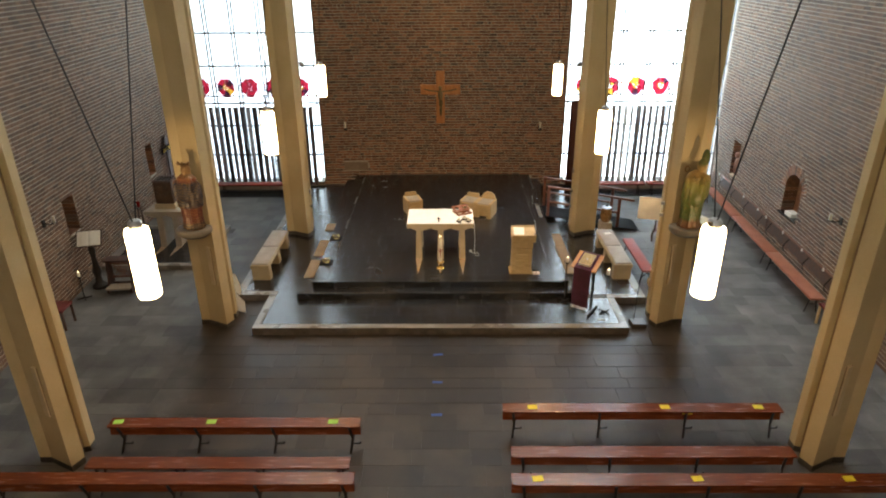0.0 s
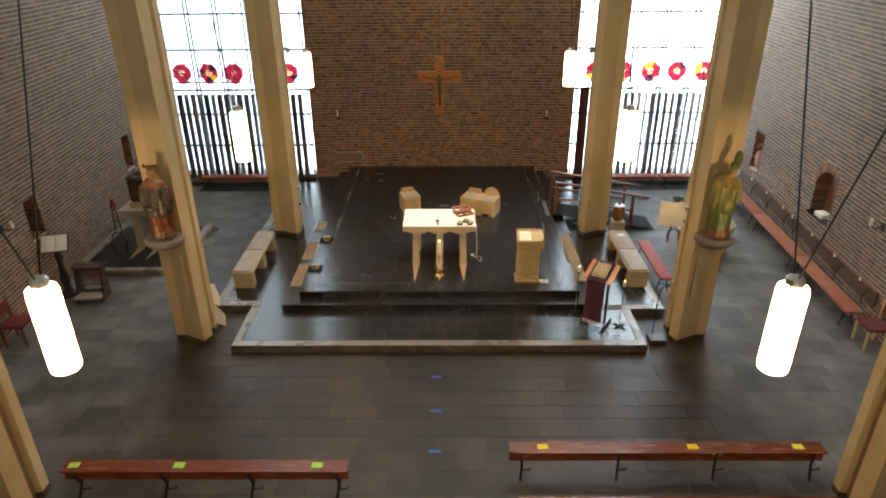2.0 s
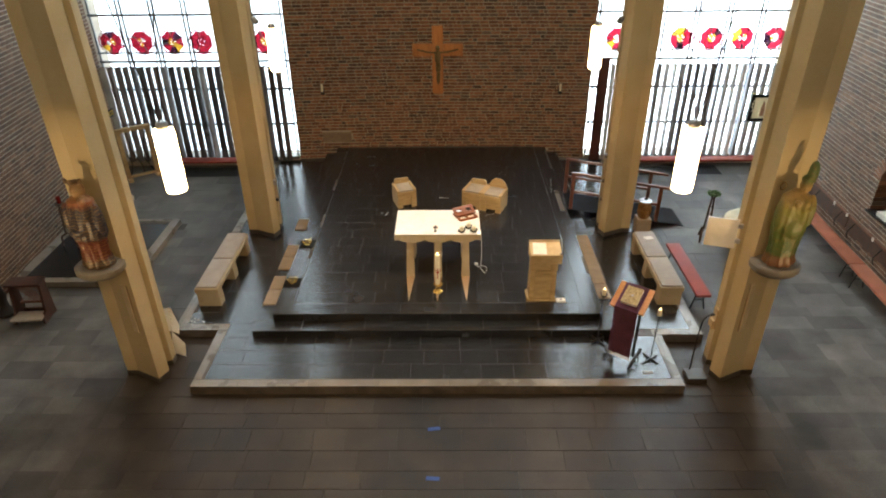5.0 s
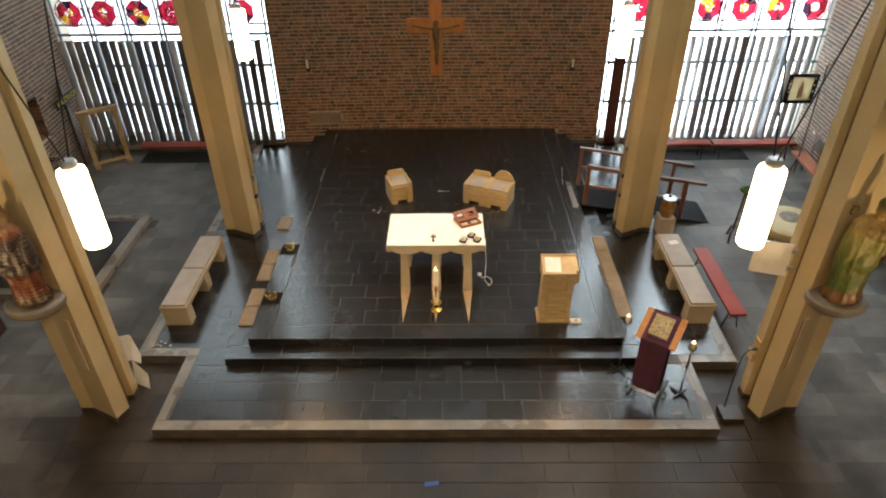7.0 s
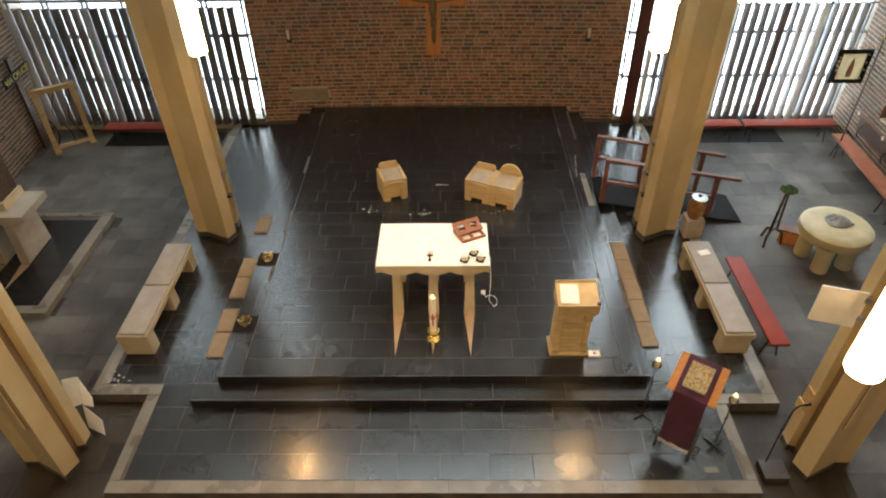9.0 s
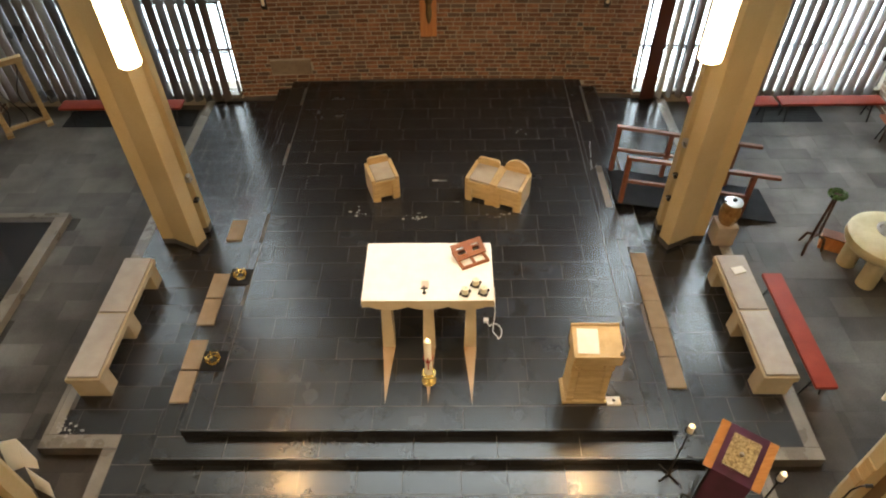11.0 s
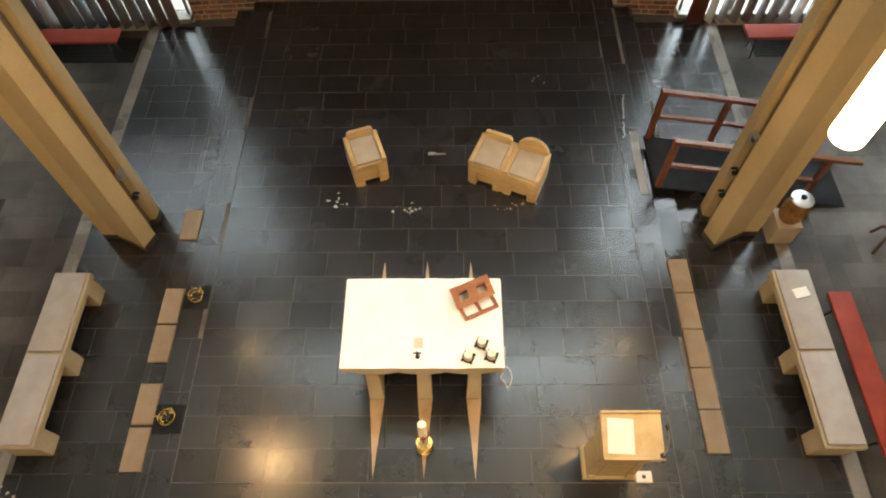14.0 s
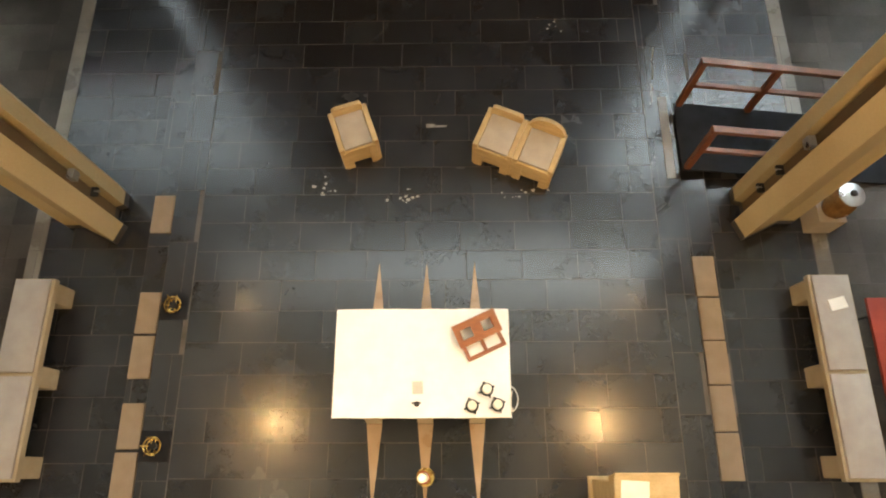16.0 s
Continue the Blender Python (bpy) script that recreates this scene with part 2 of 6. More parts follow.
def solid(name, bm, material, label, category, m=None, group="", kind=""):
    ob = tagged(part(name, bm, material), label, category, group, kind)
    if m is not None:
        ob.matrix_basis = m
    return ob


def smooth(ob, angle=40):
    for p in ob.data.polygons:
        p.use_smooth = True
    ob.data.set_sharp_from_angle(angle=radians(angle))
    return ob


def box(bm, x0, y0, z0, x1, y1, z1, bevel=0.0, m=None):
    vs = bmesh.ops.create_cube(bm, size=1, matrix=Matrix.Translation(((x0 + x1) / 2, (y0 + y1) / 2, (z0 + z1) / 2)) @ Matrix.Diagonal((x1 - x0, y1 - y0, z1 - z0, 1)))["verts"]
    if bevel:
        es = list({e for v in vs for e in v.link_edges})
        r = bmesh.ops.bevel(bm, geom=es, offset=bevel, segments=2, profile=0.6, affect="EDGES")
        vs = list({v for f in r["faces"] for v in f.verts} | {v for v in vs if v.is_valid})
    if m is not None:
        bmesh.ops.transform(bm, matrix=m, verts=vs)
    return bm


def cube(x0, y0, z0, x1, y1, z1, bevel=0.0, m=None):
    return box(bmesh.new(), x0, y0, z0, x1, y1, z1, bevel, m)


def lathe(profile, steps=24, bm=None, m=None):
    """Turns a profile of (radius, height) round z."""
    bm = bm or bmesh.new()
    rings = []
    for r, z in profile:
        if r <= 1e-6:
            rings.append([bm.verts.new((0, 0, z))])
        else:
            rings.append([bm.verts.new((r * math.cos(2 * math.pi * i / steps), r * math.sin(2 * math.pi * i / steps), z)) for i in range(steps)])
    for a, b in zip(rings, rings[1:]):
        for i in range(steps):
            q = [a[i % len(a)], a[(i + 1) % len(a)], b[(i + 1) % len(b)], b[i % len(b)]]
            q = list(dict.fromkeys(q))
            if len(q) > 2:
                bm.faces.new(q)
    for ring in (rings[0], rings[-1]):
        if len(ring) > 2:
            bm.faces.new(ring)
    bmesh.ops.recalc_face_normals(bm, faces=bm.faces)
    if m is not None:
        bmesh.ops.transform(bm, matrix=m, verts=[v for r in rings for v in r])
    return bm


def prism(points, z0, z1, bm=None, m=None, bevel=0.0):
    """Extrudes an outline of (x, y) from z0 to z1."""
    bm = bm or bmesh.new()
    lo = [bm.verts.new((x, y, z0)) for x, y in points]
    hi = [bm.verts.new((x, y, z1)) for x, y in points]
    n = len(points)
    fs = [bm.faces.new((lo[i], lo[(i + 1) % n], hi[(i + 1) % n], hi[i])) for i in range(n)]
    fs += [bm.faces.new(lo[::-1]), bm.faces.new(hi)]
    bmesh.ops.recalc_face_normals(bm, faces=fs)
    vs = lo + hi
    if bevel:
        r = bmesh.ops.bevel(bm, geom=list({e for f in fs for e in f.edges}), offset=bevel, segments=2, affect="EDGES")
        vs = list({v for f in r["faces"] for v in f.verts} | {v for v in vs if v.is_valid})
    if m is not None:
        bmesh.ops.transform(bm, matrix=m, verts=vs)
    return bm


def rod(points, r, bm=None, steps=8):
    """A round bar through the points."""
    bm = bm or bmesh.new()
    for a, b in zip(points, points[1:]):
        a, b = Vector(a), Vector(b)
        d = b - a
        m = Matrix.Translation((a + b) / 2) @ d.to_track_quat("Z", "Y").to_matrix().to_4x4()
        bmesh.ops.create_cone(bm, cap_ends=True, segments=steps, radius1=r, radius2=r, depth=d.length + r * 0.6, matrix=m)
    return bm


def bar(a, b, w, h, bm=None, bevel=0.0):
    """A squared timber from a to b, w wide and h high."""
    bm = bm or bmesh.new()
    a, b = Vector(a), Vector(b)
    d = b - a
    m = Matrix.Translation(a) @ d.to_track_quat("Y", "Z").to_matrix().to_4x4()
    return box(bm, -w / 2, 0, -h / 2, w / 2, d.length, h / 2, bevel, m)


def ball(bm, x, y, z, rx, ry, rz, n=10):
    bmesh.ops.create_uvsphere(bm, u_segments=n * 2, v_segments=n, radius=1, matrix=Matrix.Translation((x, y, z)) @ Matrix.Diagonal((rx, ry, rz, 1)))
    return bm


def from_boxes(name, arr, material, bevel=0.0):
    """One joined mesh of many boxes: rows of origin, two edge vectors and a depth vector (12 numbers), open at the back."""
    arr = np.asarray(arr, float).reshape(-1, 4, 3)
    o, u, v, d = arr[:, 0], arr[:, 1], arr[:, 2], arr[:, 3]
    back = np.stack([o, o + u, o + u + v, o + v], 1)
    front = back + d[:, None, :]
    verts = np.concatenate([back, front], 1).reshape(-1, 3)
    k = np.arange(len(arr))[:, None, None] * 8
    pat = np.array([[4, 5, 6, 7], [0, 1, 5, 4], [1, 2, 6, 5], [2, 3, 7, 6], [3, 0, 4, 7]])[None]
    me = bpy.data.meshes.new(name)
    me.from_pydata(verts.tolist(), [], (k + pat).reshape(-1, 4).tolist())
    me.materials.append(material)
    return new(name, me)


# ---- large structure ----
def side_x(side, y):
    """The side walls spread slightly towards the chancel."""
    return AX + side * (7.68 + 0.0522 * y)


def wall_block(name, label, pts, z0, z1, mat):
    return tagged(part(name, prism(pts, z0, z1), mat), label, "wall", kind="structure")


floor = tagged(part("floor", cube(-10.5, -6, -0.3, 10.2, 20.9, -0.012), JOINT), "grey-brown stone flag floor of the church", "floor", kind="structure")
ceiling = tagged(part("ceiling", cube(-10.5, -6, TOP, 10.2, 20.9, TOP + 0.2), CEIL), "plain boarded church ceiling", "ceiling", kind="structure")

# chancel brick wall: a shallow bow, its face at y = 20.36 (ends) to 20.48 (middle)
WX0, WX1 = -4.07, 3.72


def bow(x):
    return 20.36 + 0.14 * (1 - ((x - AX) / 3.9) ** 2)


pts = [(WX0 + (WX1 - WX0) * i / 24, 0) for i in range(25)]
face = [(x, bow(x)) for x, _ in pts]
wall_n = wall_block("wall_north", "bowed red-brown brick chancel wall with pale joints", face + [(WX1, 20.9), (WX0, 20.9)], 0, 14.8, MORTAR)
wall_top = wall_block("wall_north_top", "brick strip above the high window", [(-9.2, 20.3), (8.9, 20.3), (8.9, 20.9), (-9.2, 20.9)], 19.2, TOP, MORTAR)
wall_s = wall_block("wall_south", "brick wall that closes the nave", [(-10, -5.8), (10, -5.8), (10, -5.5), (-10, -5.5)], 0, 6.0, MORTAR)
# unseen rear opening and glowing panel, added as cool fill from behind the camera
for k, (a, b) in enumerate(((-10, -4.2), (3.9, 10))):
    wall_block(f"wall_south_pier_{k + 1}", "brick pier beside the added, unseen rear opening", [(a, -5.8), (b, -5.8), (b, -5.5), (a, -5.5)], 6.0, TOP, MORTAR)
backdrop_s = tagged(part("rear_fill_panel", cube(-9, -6.9, 4, 9, -6.8, 18), REAR_FILL), "glowing fill panel added behind an unseen rear opening", "sky", kind="structure")


def side_wall(name, side, openings, label):
    """A brick wall with recesses: each opening is y0, y1, z0, z1, arched."""
    ob = thing(name, label, "wall", kind="structure")
    ys = sorted({-5.6, 20.9, *[v for o in openings for v in o[:2]]})
    for y0, y1 in zip(ys, ys[1:]):
        cuts = [o for o in openings if o[0] <= y0 and y1 <= o[1]]
        spans = [(0, TOP)] if not cuts else [(0, cuts[0][2]), (cuts[0][3], TOP)]
        for z0, z1 in spans:
            a, b = side_x(side, y0), side_x(side, y1)
            part("masonry", prism([(a, y0), (b, y1), (b + side * 0.5, y1), (a + side * 0.5, y0)], z0, z1), MORTAR, ob)
        for o in cuts:
            a, b = side_x(side, y0) + side * 0.32, side_x(side, y1) + side * 0.32
            part("niche_back", prism([(a, y0), (b, y1), (b + side * 0.18, y1), (a + side * 0.18, y0)], o[2], o[3]), BRICK_PIECE, ob)
            n = int((o[3] - o[2]) / 0.086)
            for k in range(n):
                z = o[2] + k * (o[3] - o[2]) / n
                for ya, yb in ((y0, y0 + 0.012), (y1 - 0.012, y1)):
                    c = side_x(side, (ya + yb) / 2)
                    part("jamb_brick", cube(min(c + side * 0.01, c + side * 0.33), ya, z + 0.004, max(c + side * 0.01, c + side * 0.33), yb, z + (o[3] - o[2]) / n - 0.004), BRICK_PIECE, ob)
            c = side_x(side, (y0 + y1) / 2)
            for za, zb in ((o[2], o[2] + 0.012), (o[3] - 0.012, o[3])):
                part("jamb_brick", cube(min(c + side * 0.03, c + side * 0.30), y0 + 0.014, za, max(c + side * 0.03, c + side * 0.30), y1 - 0.014, zb), BRICK_PIECE, ob)
    return ob


OPEN_R = [(14.26, 15.12, 1.20, 2.25), (18.15, 18.72, 1.0, 2.05)]
OPEN_L = [(13.3, 13.83, 1.3, 2.18), (18.13, 18.62, 1.15, 2.08)]
wall_e = side_wall("wall_east", 1, OPEN_R, "brick side wall with an arched niche")
wall_w = side_wall("wall_west", -1, OPEN_L, "brick side wall with two narrow niches")

# slabs of the chancel: level one (with wings for the benches), two and three
outline1 = [(-4.0, 11.23), (3.66, 11.23), (3.66, 12.5), (4.36, 12.5), (4.36, 20.5), (-4.78, 20.5), (-4.78, 12.66), (-4.0, 12.66)]
lvl1 = tagged(part("floor_chancel_low", prism(outline1, 0, Z1 - 0.0016), SLATE_JOINT), "low chancel platform of dark slate with a pale stone border", "platform", kind="structure")
lvl2 = tagged(part("floor_chancel_step", cube(-3.33, 12.455, Z1 - 0.02, 3.0, 20.45, Z2 - 0.0016), SLATE_JOINT), "dark slate chancel step", "step", kind="structure")
lvl3 = tagged(part("floor_chancel_top", cube(-3.02, 12.725, Z2 - 0.02, 2.67, 20.55, Z3 - 0.0016), SLATE_JOINT), "upper chancel floor of polished dark slate", "platform", kind="structure")


# ---- columns ----
COLUMN = [(.40, -.18), (.31, -.39), (-.10, -.19), (-.28, -.19), (-.28, .25), (-.22, .33), (.25, .33), (.36, .22), (.36, .06), (.27, .03), (.27, -.13)]


def column(cx, cy, z0, nave, label):
    """A tall cast pillar; nave: +1 where its grooved edge faces +x."""
    ob = thing("column", label, "column", pose(cx, cy, z0), "columns", "structure")
    flip = [(u * nave, v) for u, v in COLUMN]
    part("shaft", prism(flip, 0.10, TOP - z0 + 0.02), PLASTER, ob)
    part("plinth", prism([(u * 1.012, v * 1.012) for u, v in flip], 0, 0.10), PLINTH, ob, "dark worn stone plinth")
    part("groove", cube(nave * 0.275 if nave > 0 else -0.29, -0.12, 0.12, 0.29 if nave > 0 else -0.275, 0.02, TOP - z0), GROOVE, ob, "brown recessed cable groove")
    return ob


COLS = [(-4.9, 11.87, 0, 1), (4.6, 11.86, 0, -1), (-4.075, 16.30, Z1, 1), (3.69, 16.30, Z1, -1), (-5.95, 7.78, 0, 1), (5.70, 7.78, 0, -1)]
columns = [column(*c, "tall faceted cream-painted concrete column") for c in COLS]
for c in COLS:
    if c[1] < 12:
        ob = thing("column_panel", "narrow cream-painted strip panel fixed on the column", "panel", pose(c[0] + c[3] * 0.17, c[1] - 0.328, 1.0, 0, 0, -26 * c[3]), "column panels")
        part("strip", cube(-0.05, -0.024, 0, 0.05, 0.012, 0.84, 0.006), LIMESTONE, ob)
        for s in (-1, 1):
            part("edge_bead", cube(s * 0.0535 - 0.003, -0.008, 0, s * 0.0535 + 0.003, 0.012, 0.84), GROOVE, ob)


# ---- windows ----
def window(name, x0, x1, dark, first_medal, label):
    ob = thing(name, label, "window", kind="structure")
    n = 6
    w = (x1 - x0) / n
    rails = [(2.86, 0.05), (4.0, 0.05), (3.08, 0.03), (4.97, 0.05), (5.93, 0.05), (6.9, 0.03), (7.87, 0.03), (8.84, 0.03), (2.15, 0.035), (1.2, 0.035)]
    for z, h in rails:
        part("rail", cube(x0, GLASS_Y - 0.05, z - h / 2, x1, GLASS_Y + 0.01, z + h / 2), STEEL, ob)
    for i in range(n + 1):
        for off in (-0.05, 0.05):
            x = x0 + i * w + off
            if x0 - 0.01 < x < x1 + 0.01:
                part("mullion", cube(x - 0.018, GLASS_Y - 0.045, 0.3, x + 0.018, GLASS_Y + 0.005, 9.3), STEEL, ob)
    for i in range(n):
        p = part("pane", cube(x0 + i * w, GLASS_Y + 0.02, 0.3, x0 + (i + 1) * w, GLASS_Y + 0.028, 9.3), PANE, ob)
        p.visible_shadow = False
    part("sill", cube(x0, GLASS_Y - 0.16, 0.22, x1, GLASS_Y + 0.1, 0.3, 0.01), BORDER, ob)
    part("lintel", cube(x0, GLASS_Y - 0.1, 9.3, x1, 20.9, 14.8), MORTAR, ob)
    part("apron", cube(x0, GLASS_Y - 0.05, 0, x1, 20.9, 0.22), MORTAR, ob)
    return ob


win_w = window("window_1", side_x(-1, 20.3), WX0, True, -8.45, "tall steel window with frosted panes and red glass roundels")
win_e = window("window_2", WX1, side_x(1, 20.3), False, 4.26, "tall steel window with frosted panes and red glass roundels")
win_top = thing("window_3", "high strip window above the chancel wall", "window", kind="structure")
HX0, HX1 = side_x(-1, 20.4), side_x(1, 20.4)
part("window_frame", cube(HX0, 20.42, 14.8, HX1, 20.5, 14.88), STEEL, win_top)
for i in range(15):
    x = HX0 + (HX1 - HX0) * i / 14
    part("mullion", cube(x - 0.03, 20.42, 14.88, x + 0.03, 20.5, 19.2), STEEL, win_top)
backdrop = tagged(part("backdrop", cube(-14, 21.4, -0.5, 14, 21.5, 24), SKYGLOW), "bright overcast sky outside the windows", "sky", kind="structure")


# ---- hanging lamps ----
def lamp(x, y):
    ob = thing("pendant_lamp", "hanging opal glass cylinder lamp, lit warm white", "lamp", pose(x, y, 4.27), "pendant lamps")
    smooth(part("shade", lathe([(0.085, 0.006), (0.094, 0.0), (0.100, 0.010), (0.101, 0.03), (0.101, 0.61), (0.094, 0.64), (0.0, 0.642)], 32), OPAL, ob, "glowing opal glass shade"))
    smooth(part("bulb", lathe([(0.0, 0.02), (0.06, 0.02), (0.066, 0.03), (0.04, 0.07), (0.0, 0.08)], 20), BULB, ob, "bright bulb in the open lower end"))
    smooth(part("cap", lathe([(0.0, 0.64), (0.055, 0.64), (0.06, 0.65), (0.06, 0.70), (0.045, 0.72), (0.0, 0.725)], 20), PEWTER, ob, "metal cap"))
    h = TOP - 4.27
    d = bpy.data.lights.new("bulb_light", "SPOT")
    d.energy, d.color, d.spot_size, d.spot_blend, d.shadow_soft_size = LAMP_WATTS, (1, 0.60, 0.27), radians(165), 0.5, 0.05
    new("bulb_light", d).matrix_basis = pose(x, y, 4.262)
    for s in (-1, 1):
        part("cord", rod([(0, 0.03 * s, 0.715), (0, 0.62 * s * (h - 0.73) / 1.75, h)], 0.006, steps=6), IRON, ob, "thin black hanging cord")
    return ob


for x, y in ((-2.68, -4.05), (2.3, -4.05), (-2.68, 0.5), (2.3, 0.5), (-2.66, 5.05), (2.25, 5.04), (-2.71, 9.62), (2.345, 9.58), (-2.73, 14.14), (2.37, 14.14)):
    lamp(x, y)


# ---- window fins and glass roundels ----
RUBY = surface("ruby_glass", (0.42, 0.010, 0.03), (0.62, 0.03, 0.07), (0.1, 0.2), 14, 60, 0.05)
AMBER = surface("amber_glass", (0.72, 0.36, 0.03), (0.86, 0.52, 0.07), (0.1, 0.2), 14, 60, 0.05)
MILK = surface("milk_glass", (0.74, 0.76, 0.80), (0.84, 0.86, 0.88), (0.1, 0.2), 14, 60, 0.05)
PLUM = surface("plum_glass", (0.035, 0.012, 0.035), (0.08, 0.02, 0.05), (0.1, 0.2), 14, 60, 0.05)
for stained in (RUBY, AMBER, MILK, PLUM):
    nd = stained.node_tree.nodes["Principled BSDF"]
    nd.inputs["Transmission Weight"].default_value = 0.6


def roundel(parent, x, z, seed):
    """An octagonal leaded light: rim of blocks, coloured field, a bright figure in the middle."""
    rng = random.Random(seed)
    y = GLASS_Y - 0.075
    R = 0.32

    def shard(pts, material, name, lift=0.0):
        b = bmesh.new()
        prism([(p[0], p[1]) for p in pts], 0, 0.012, b)
        bmesh.ops.transform(b, matrix=Matrix.Translation((x, y - lift, z)) @ Matrix.Rotation(radians(90), 4, "X"), verts=b.verts)
        part(name, b, material, parent)

    def at(a, r):
        return (r * math.cos(a), r * math.sin(a))

    for k in range(8):
        a0, a1 = math.pi * (2 * k - 1) / 8, math.pi * (2 * k + 1) / 8
        pick = rng.random()
        shard([at(a0, R * 0.30), at(a0, R * 0.88), at(a1, R * 0.88), at(a1, R * 0.30)], RUBY if pick < 0.78 else PLUM if pick < 0.9 else AMBER, "field")
        n = 3
        for j in range(n):
            b0, b1 = a0 + (a1 - a0) * (j + 0.06) / n, a0 + (a1 - a0) * (j + 0.94) / n
            shard([at(b0, R * 0.90), at(b0, R), at(b1, R), at(b1, R * 0.90)], rng.choice([RUBY, MILK, RUBY, PLUM, RUBY]), "rim")
    style = rng.choice([AMBER, MILK, AMBER, RUBY])
    for k in range(5):
        a0, a1 = 2 * math.pi * k / 5 + 0.3, 2 * math.pi * (k + 0.9) / 5 + 0.3
        shard([(0, 0), at(a0, R * rng.uniform(0.24, 0.38)), at((a0 + a1) / 2, R * 0.38), at(a1, R * rng.uniform(0.24, 0.38))], style if k % 2 else rng.choice([AMBER, MILK, RUBY]), "figure", 0.004)
    for k in range(2):
        a = rng.uniform(0, 6.28)
        shard([at(a, R * 0.3), at(a + 0.15, R * 0.84), at(a - 0.12, R * 0.84)], MILK, "ray", 0.008)


def fin_mesh(width, z0, z1):
    pts = [(width / 2 * math.cos(a), 0.028 * math.sin(a)) for a in np.linspace(0, 2 * math.pi, 13)[:-1]]
    return prism(pts, z0, z1)


FIN_RNG = random.Random(5)


def fins(parent, x0, x1, mats, lean, chord, skip=()):
    n = int((x1 - x0) / 0.195)
    for i in range(n):
        x = x0 + 0.10 + 0.195 * i
        if any(a < x < b for a, b in skip):
            continue
        ob = part("fin", fin_mesh(chord, 0.20, 2.77), FIN_RNG.choice(mats), parent)
        ob.matrix_basis = pose(x, 20.16, 0, 0, 0, lean + FIN_RNG.uniform(-14, 14))


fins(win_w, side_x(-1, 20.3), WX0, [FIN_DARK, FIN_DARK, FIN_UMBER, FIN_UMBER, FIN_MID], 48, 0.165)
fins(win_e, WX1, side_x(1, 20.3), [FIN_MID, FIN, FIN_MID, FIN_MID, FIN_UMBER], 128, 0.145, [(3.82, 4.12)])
part("brown_fin", prism([(-0.13, -0.03), (0.13, -0.03), (0.15, 0), (0.13, 0.03), (-0.13, 0.03), (-0.15, 0)], 0.2, 2.95, m=pose(3.97, 20.12, 0, 0, 0, 12)), FIN_BROWN, win_e, "wide dark brown painted board")
for i, x in enumerate((-8.45, -7.68, -6.9, -6.17, -5.38, -4.58)):
    roundel(win_w, x, 3.36, 11 + i)
for i, x in enumerate((4.24, 5.05, 5.83, 6.59, 7.36, 8.15)):
    roundel(win_e, x, 3.37, 31 + i)
for ob, a, b in ((win_w, side_x(-1, 20.3), WX0), (win_e, WX1, side_x(1, 20.3))):
    for z in (0.27, 1.2, 2.15, 2.74):
        part("fin_rail", cube(a, 20.215, z - 0.012, b, 20.24, z + 0.012), IRON, ob)


# ---- altar ----
altar = thing("altar", "pale limestone altar with a scalloped slab on blade legs", "altar", pose(-0.18, 14.355, Z3))
wave = [(-0.78, 0.89), (-0.78, 0.78)]
for k in range(3):
    for j in range(9):
        u = j / 8
        wave.append((-0.70 + 1.40 * (k + u) / 3, 0.79 - 0.06 * (1 - abs(2 * u - 1) ** 2)))
wave += [(0.78, 0.78), (0.78, 0.89)]
bm = prism(wave, -0.475, 0.475)
bmesh.ops.transform(bm, matrix=Matrix.Rotation(radians(90), 4, "X"), verts=bm.verts)
bmesh.ops.triangulate(bm, faces=[f for f in bm.faces if len(f.verts) > 4])
part("slab", bm, LIMESTONE, altar, "scalloped limestone slab")
INLAY = surface("tan_inlay_stone", (0.33, 0.22, 0.13), (0.43, 0.30, 0.19), (0.25, 0.4), 4, 60, 0.05)
for x in (-0.51, 0.0, 0.515):
    for s in (-1, 1):
        leg = bmesh.new()
        lo = [(x - 0.078, s * 0.47), (x + 0.078, s * 0.47), (x + 0.062, s * 0.20), (x - 0.062, s * 0.20)]
        hi = [(x - 0.055, s * 0.40), (x + 0.055, s * 0.40), (x + 0.05, s * 0.16), (x - 0.05, s * 0.16)]
        v = [leg.verts.new((*p, 0)) for p in lo] + [leg.verts.new((*p, 0.785)) for p in hi]
        for q in ((0, 1, 5, 4), (1, 2, 6, 5), (2, 3, 7, 6), (3, 0, 4, 7), (3, 2, 1, 0), (4, 5, 6, 7)):
            leg.faces.new([v[i] for i in q])
        bmesh.ops.recalc_face_normals(leg, faces=leg.faces)
        part("leg", leg, LIMESTONE, altar)
        tip = [(x - 0.078, s * 0.475), (x + 0.078, s * 0.475), (x, s * (1.30 if s < 0 else 1.22))]
        part("floor_inlay", prism(tip, 0.001, 0.006), INLAY, altar, "tan pointed stone inlay in the floor")

cloth = thing("altar_cloth", "white linen cloth lying over the altar slab", "cloth", pose(-0.18, 14.355, Z3 + 0.891))
bm = bmesh.new()
nx, ny = 40, 24
grid = {}
for i in range(nx + 1):
    for j in range(ny + 1):
        x, y = -0.86 + 1.72 * i / nx, -0.482 + 0.964 * j / ny
        over = max(0, abs(x) - 0.775)
        z = 0.012 - (over * 1.0 if over else 0) + 0.0025 * noise.noise(Vector((x * 3, y * 3, 1)))
        sx = x if not over else math.copysign(0.782 + over * 0.12, x)
        grid[i, j] = bm.verts.new((sx, y + 0.006 * noise.noise(Vector((x * 5, y, 0))), z))
for i in range(nx):
    for j in range(ny):
        bm.faces.new((grid[i, j], grid[i + 1, j], grid[i + 1, j + 1], grid[i, j + 1]))
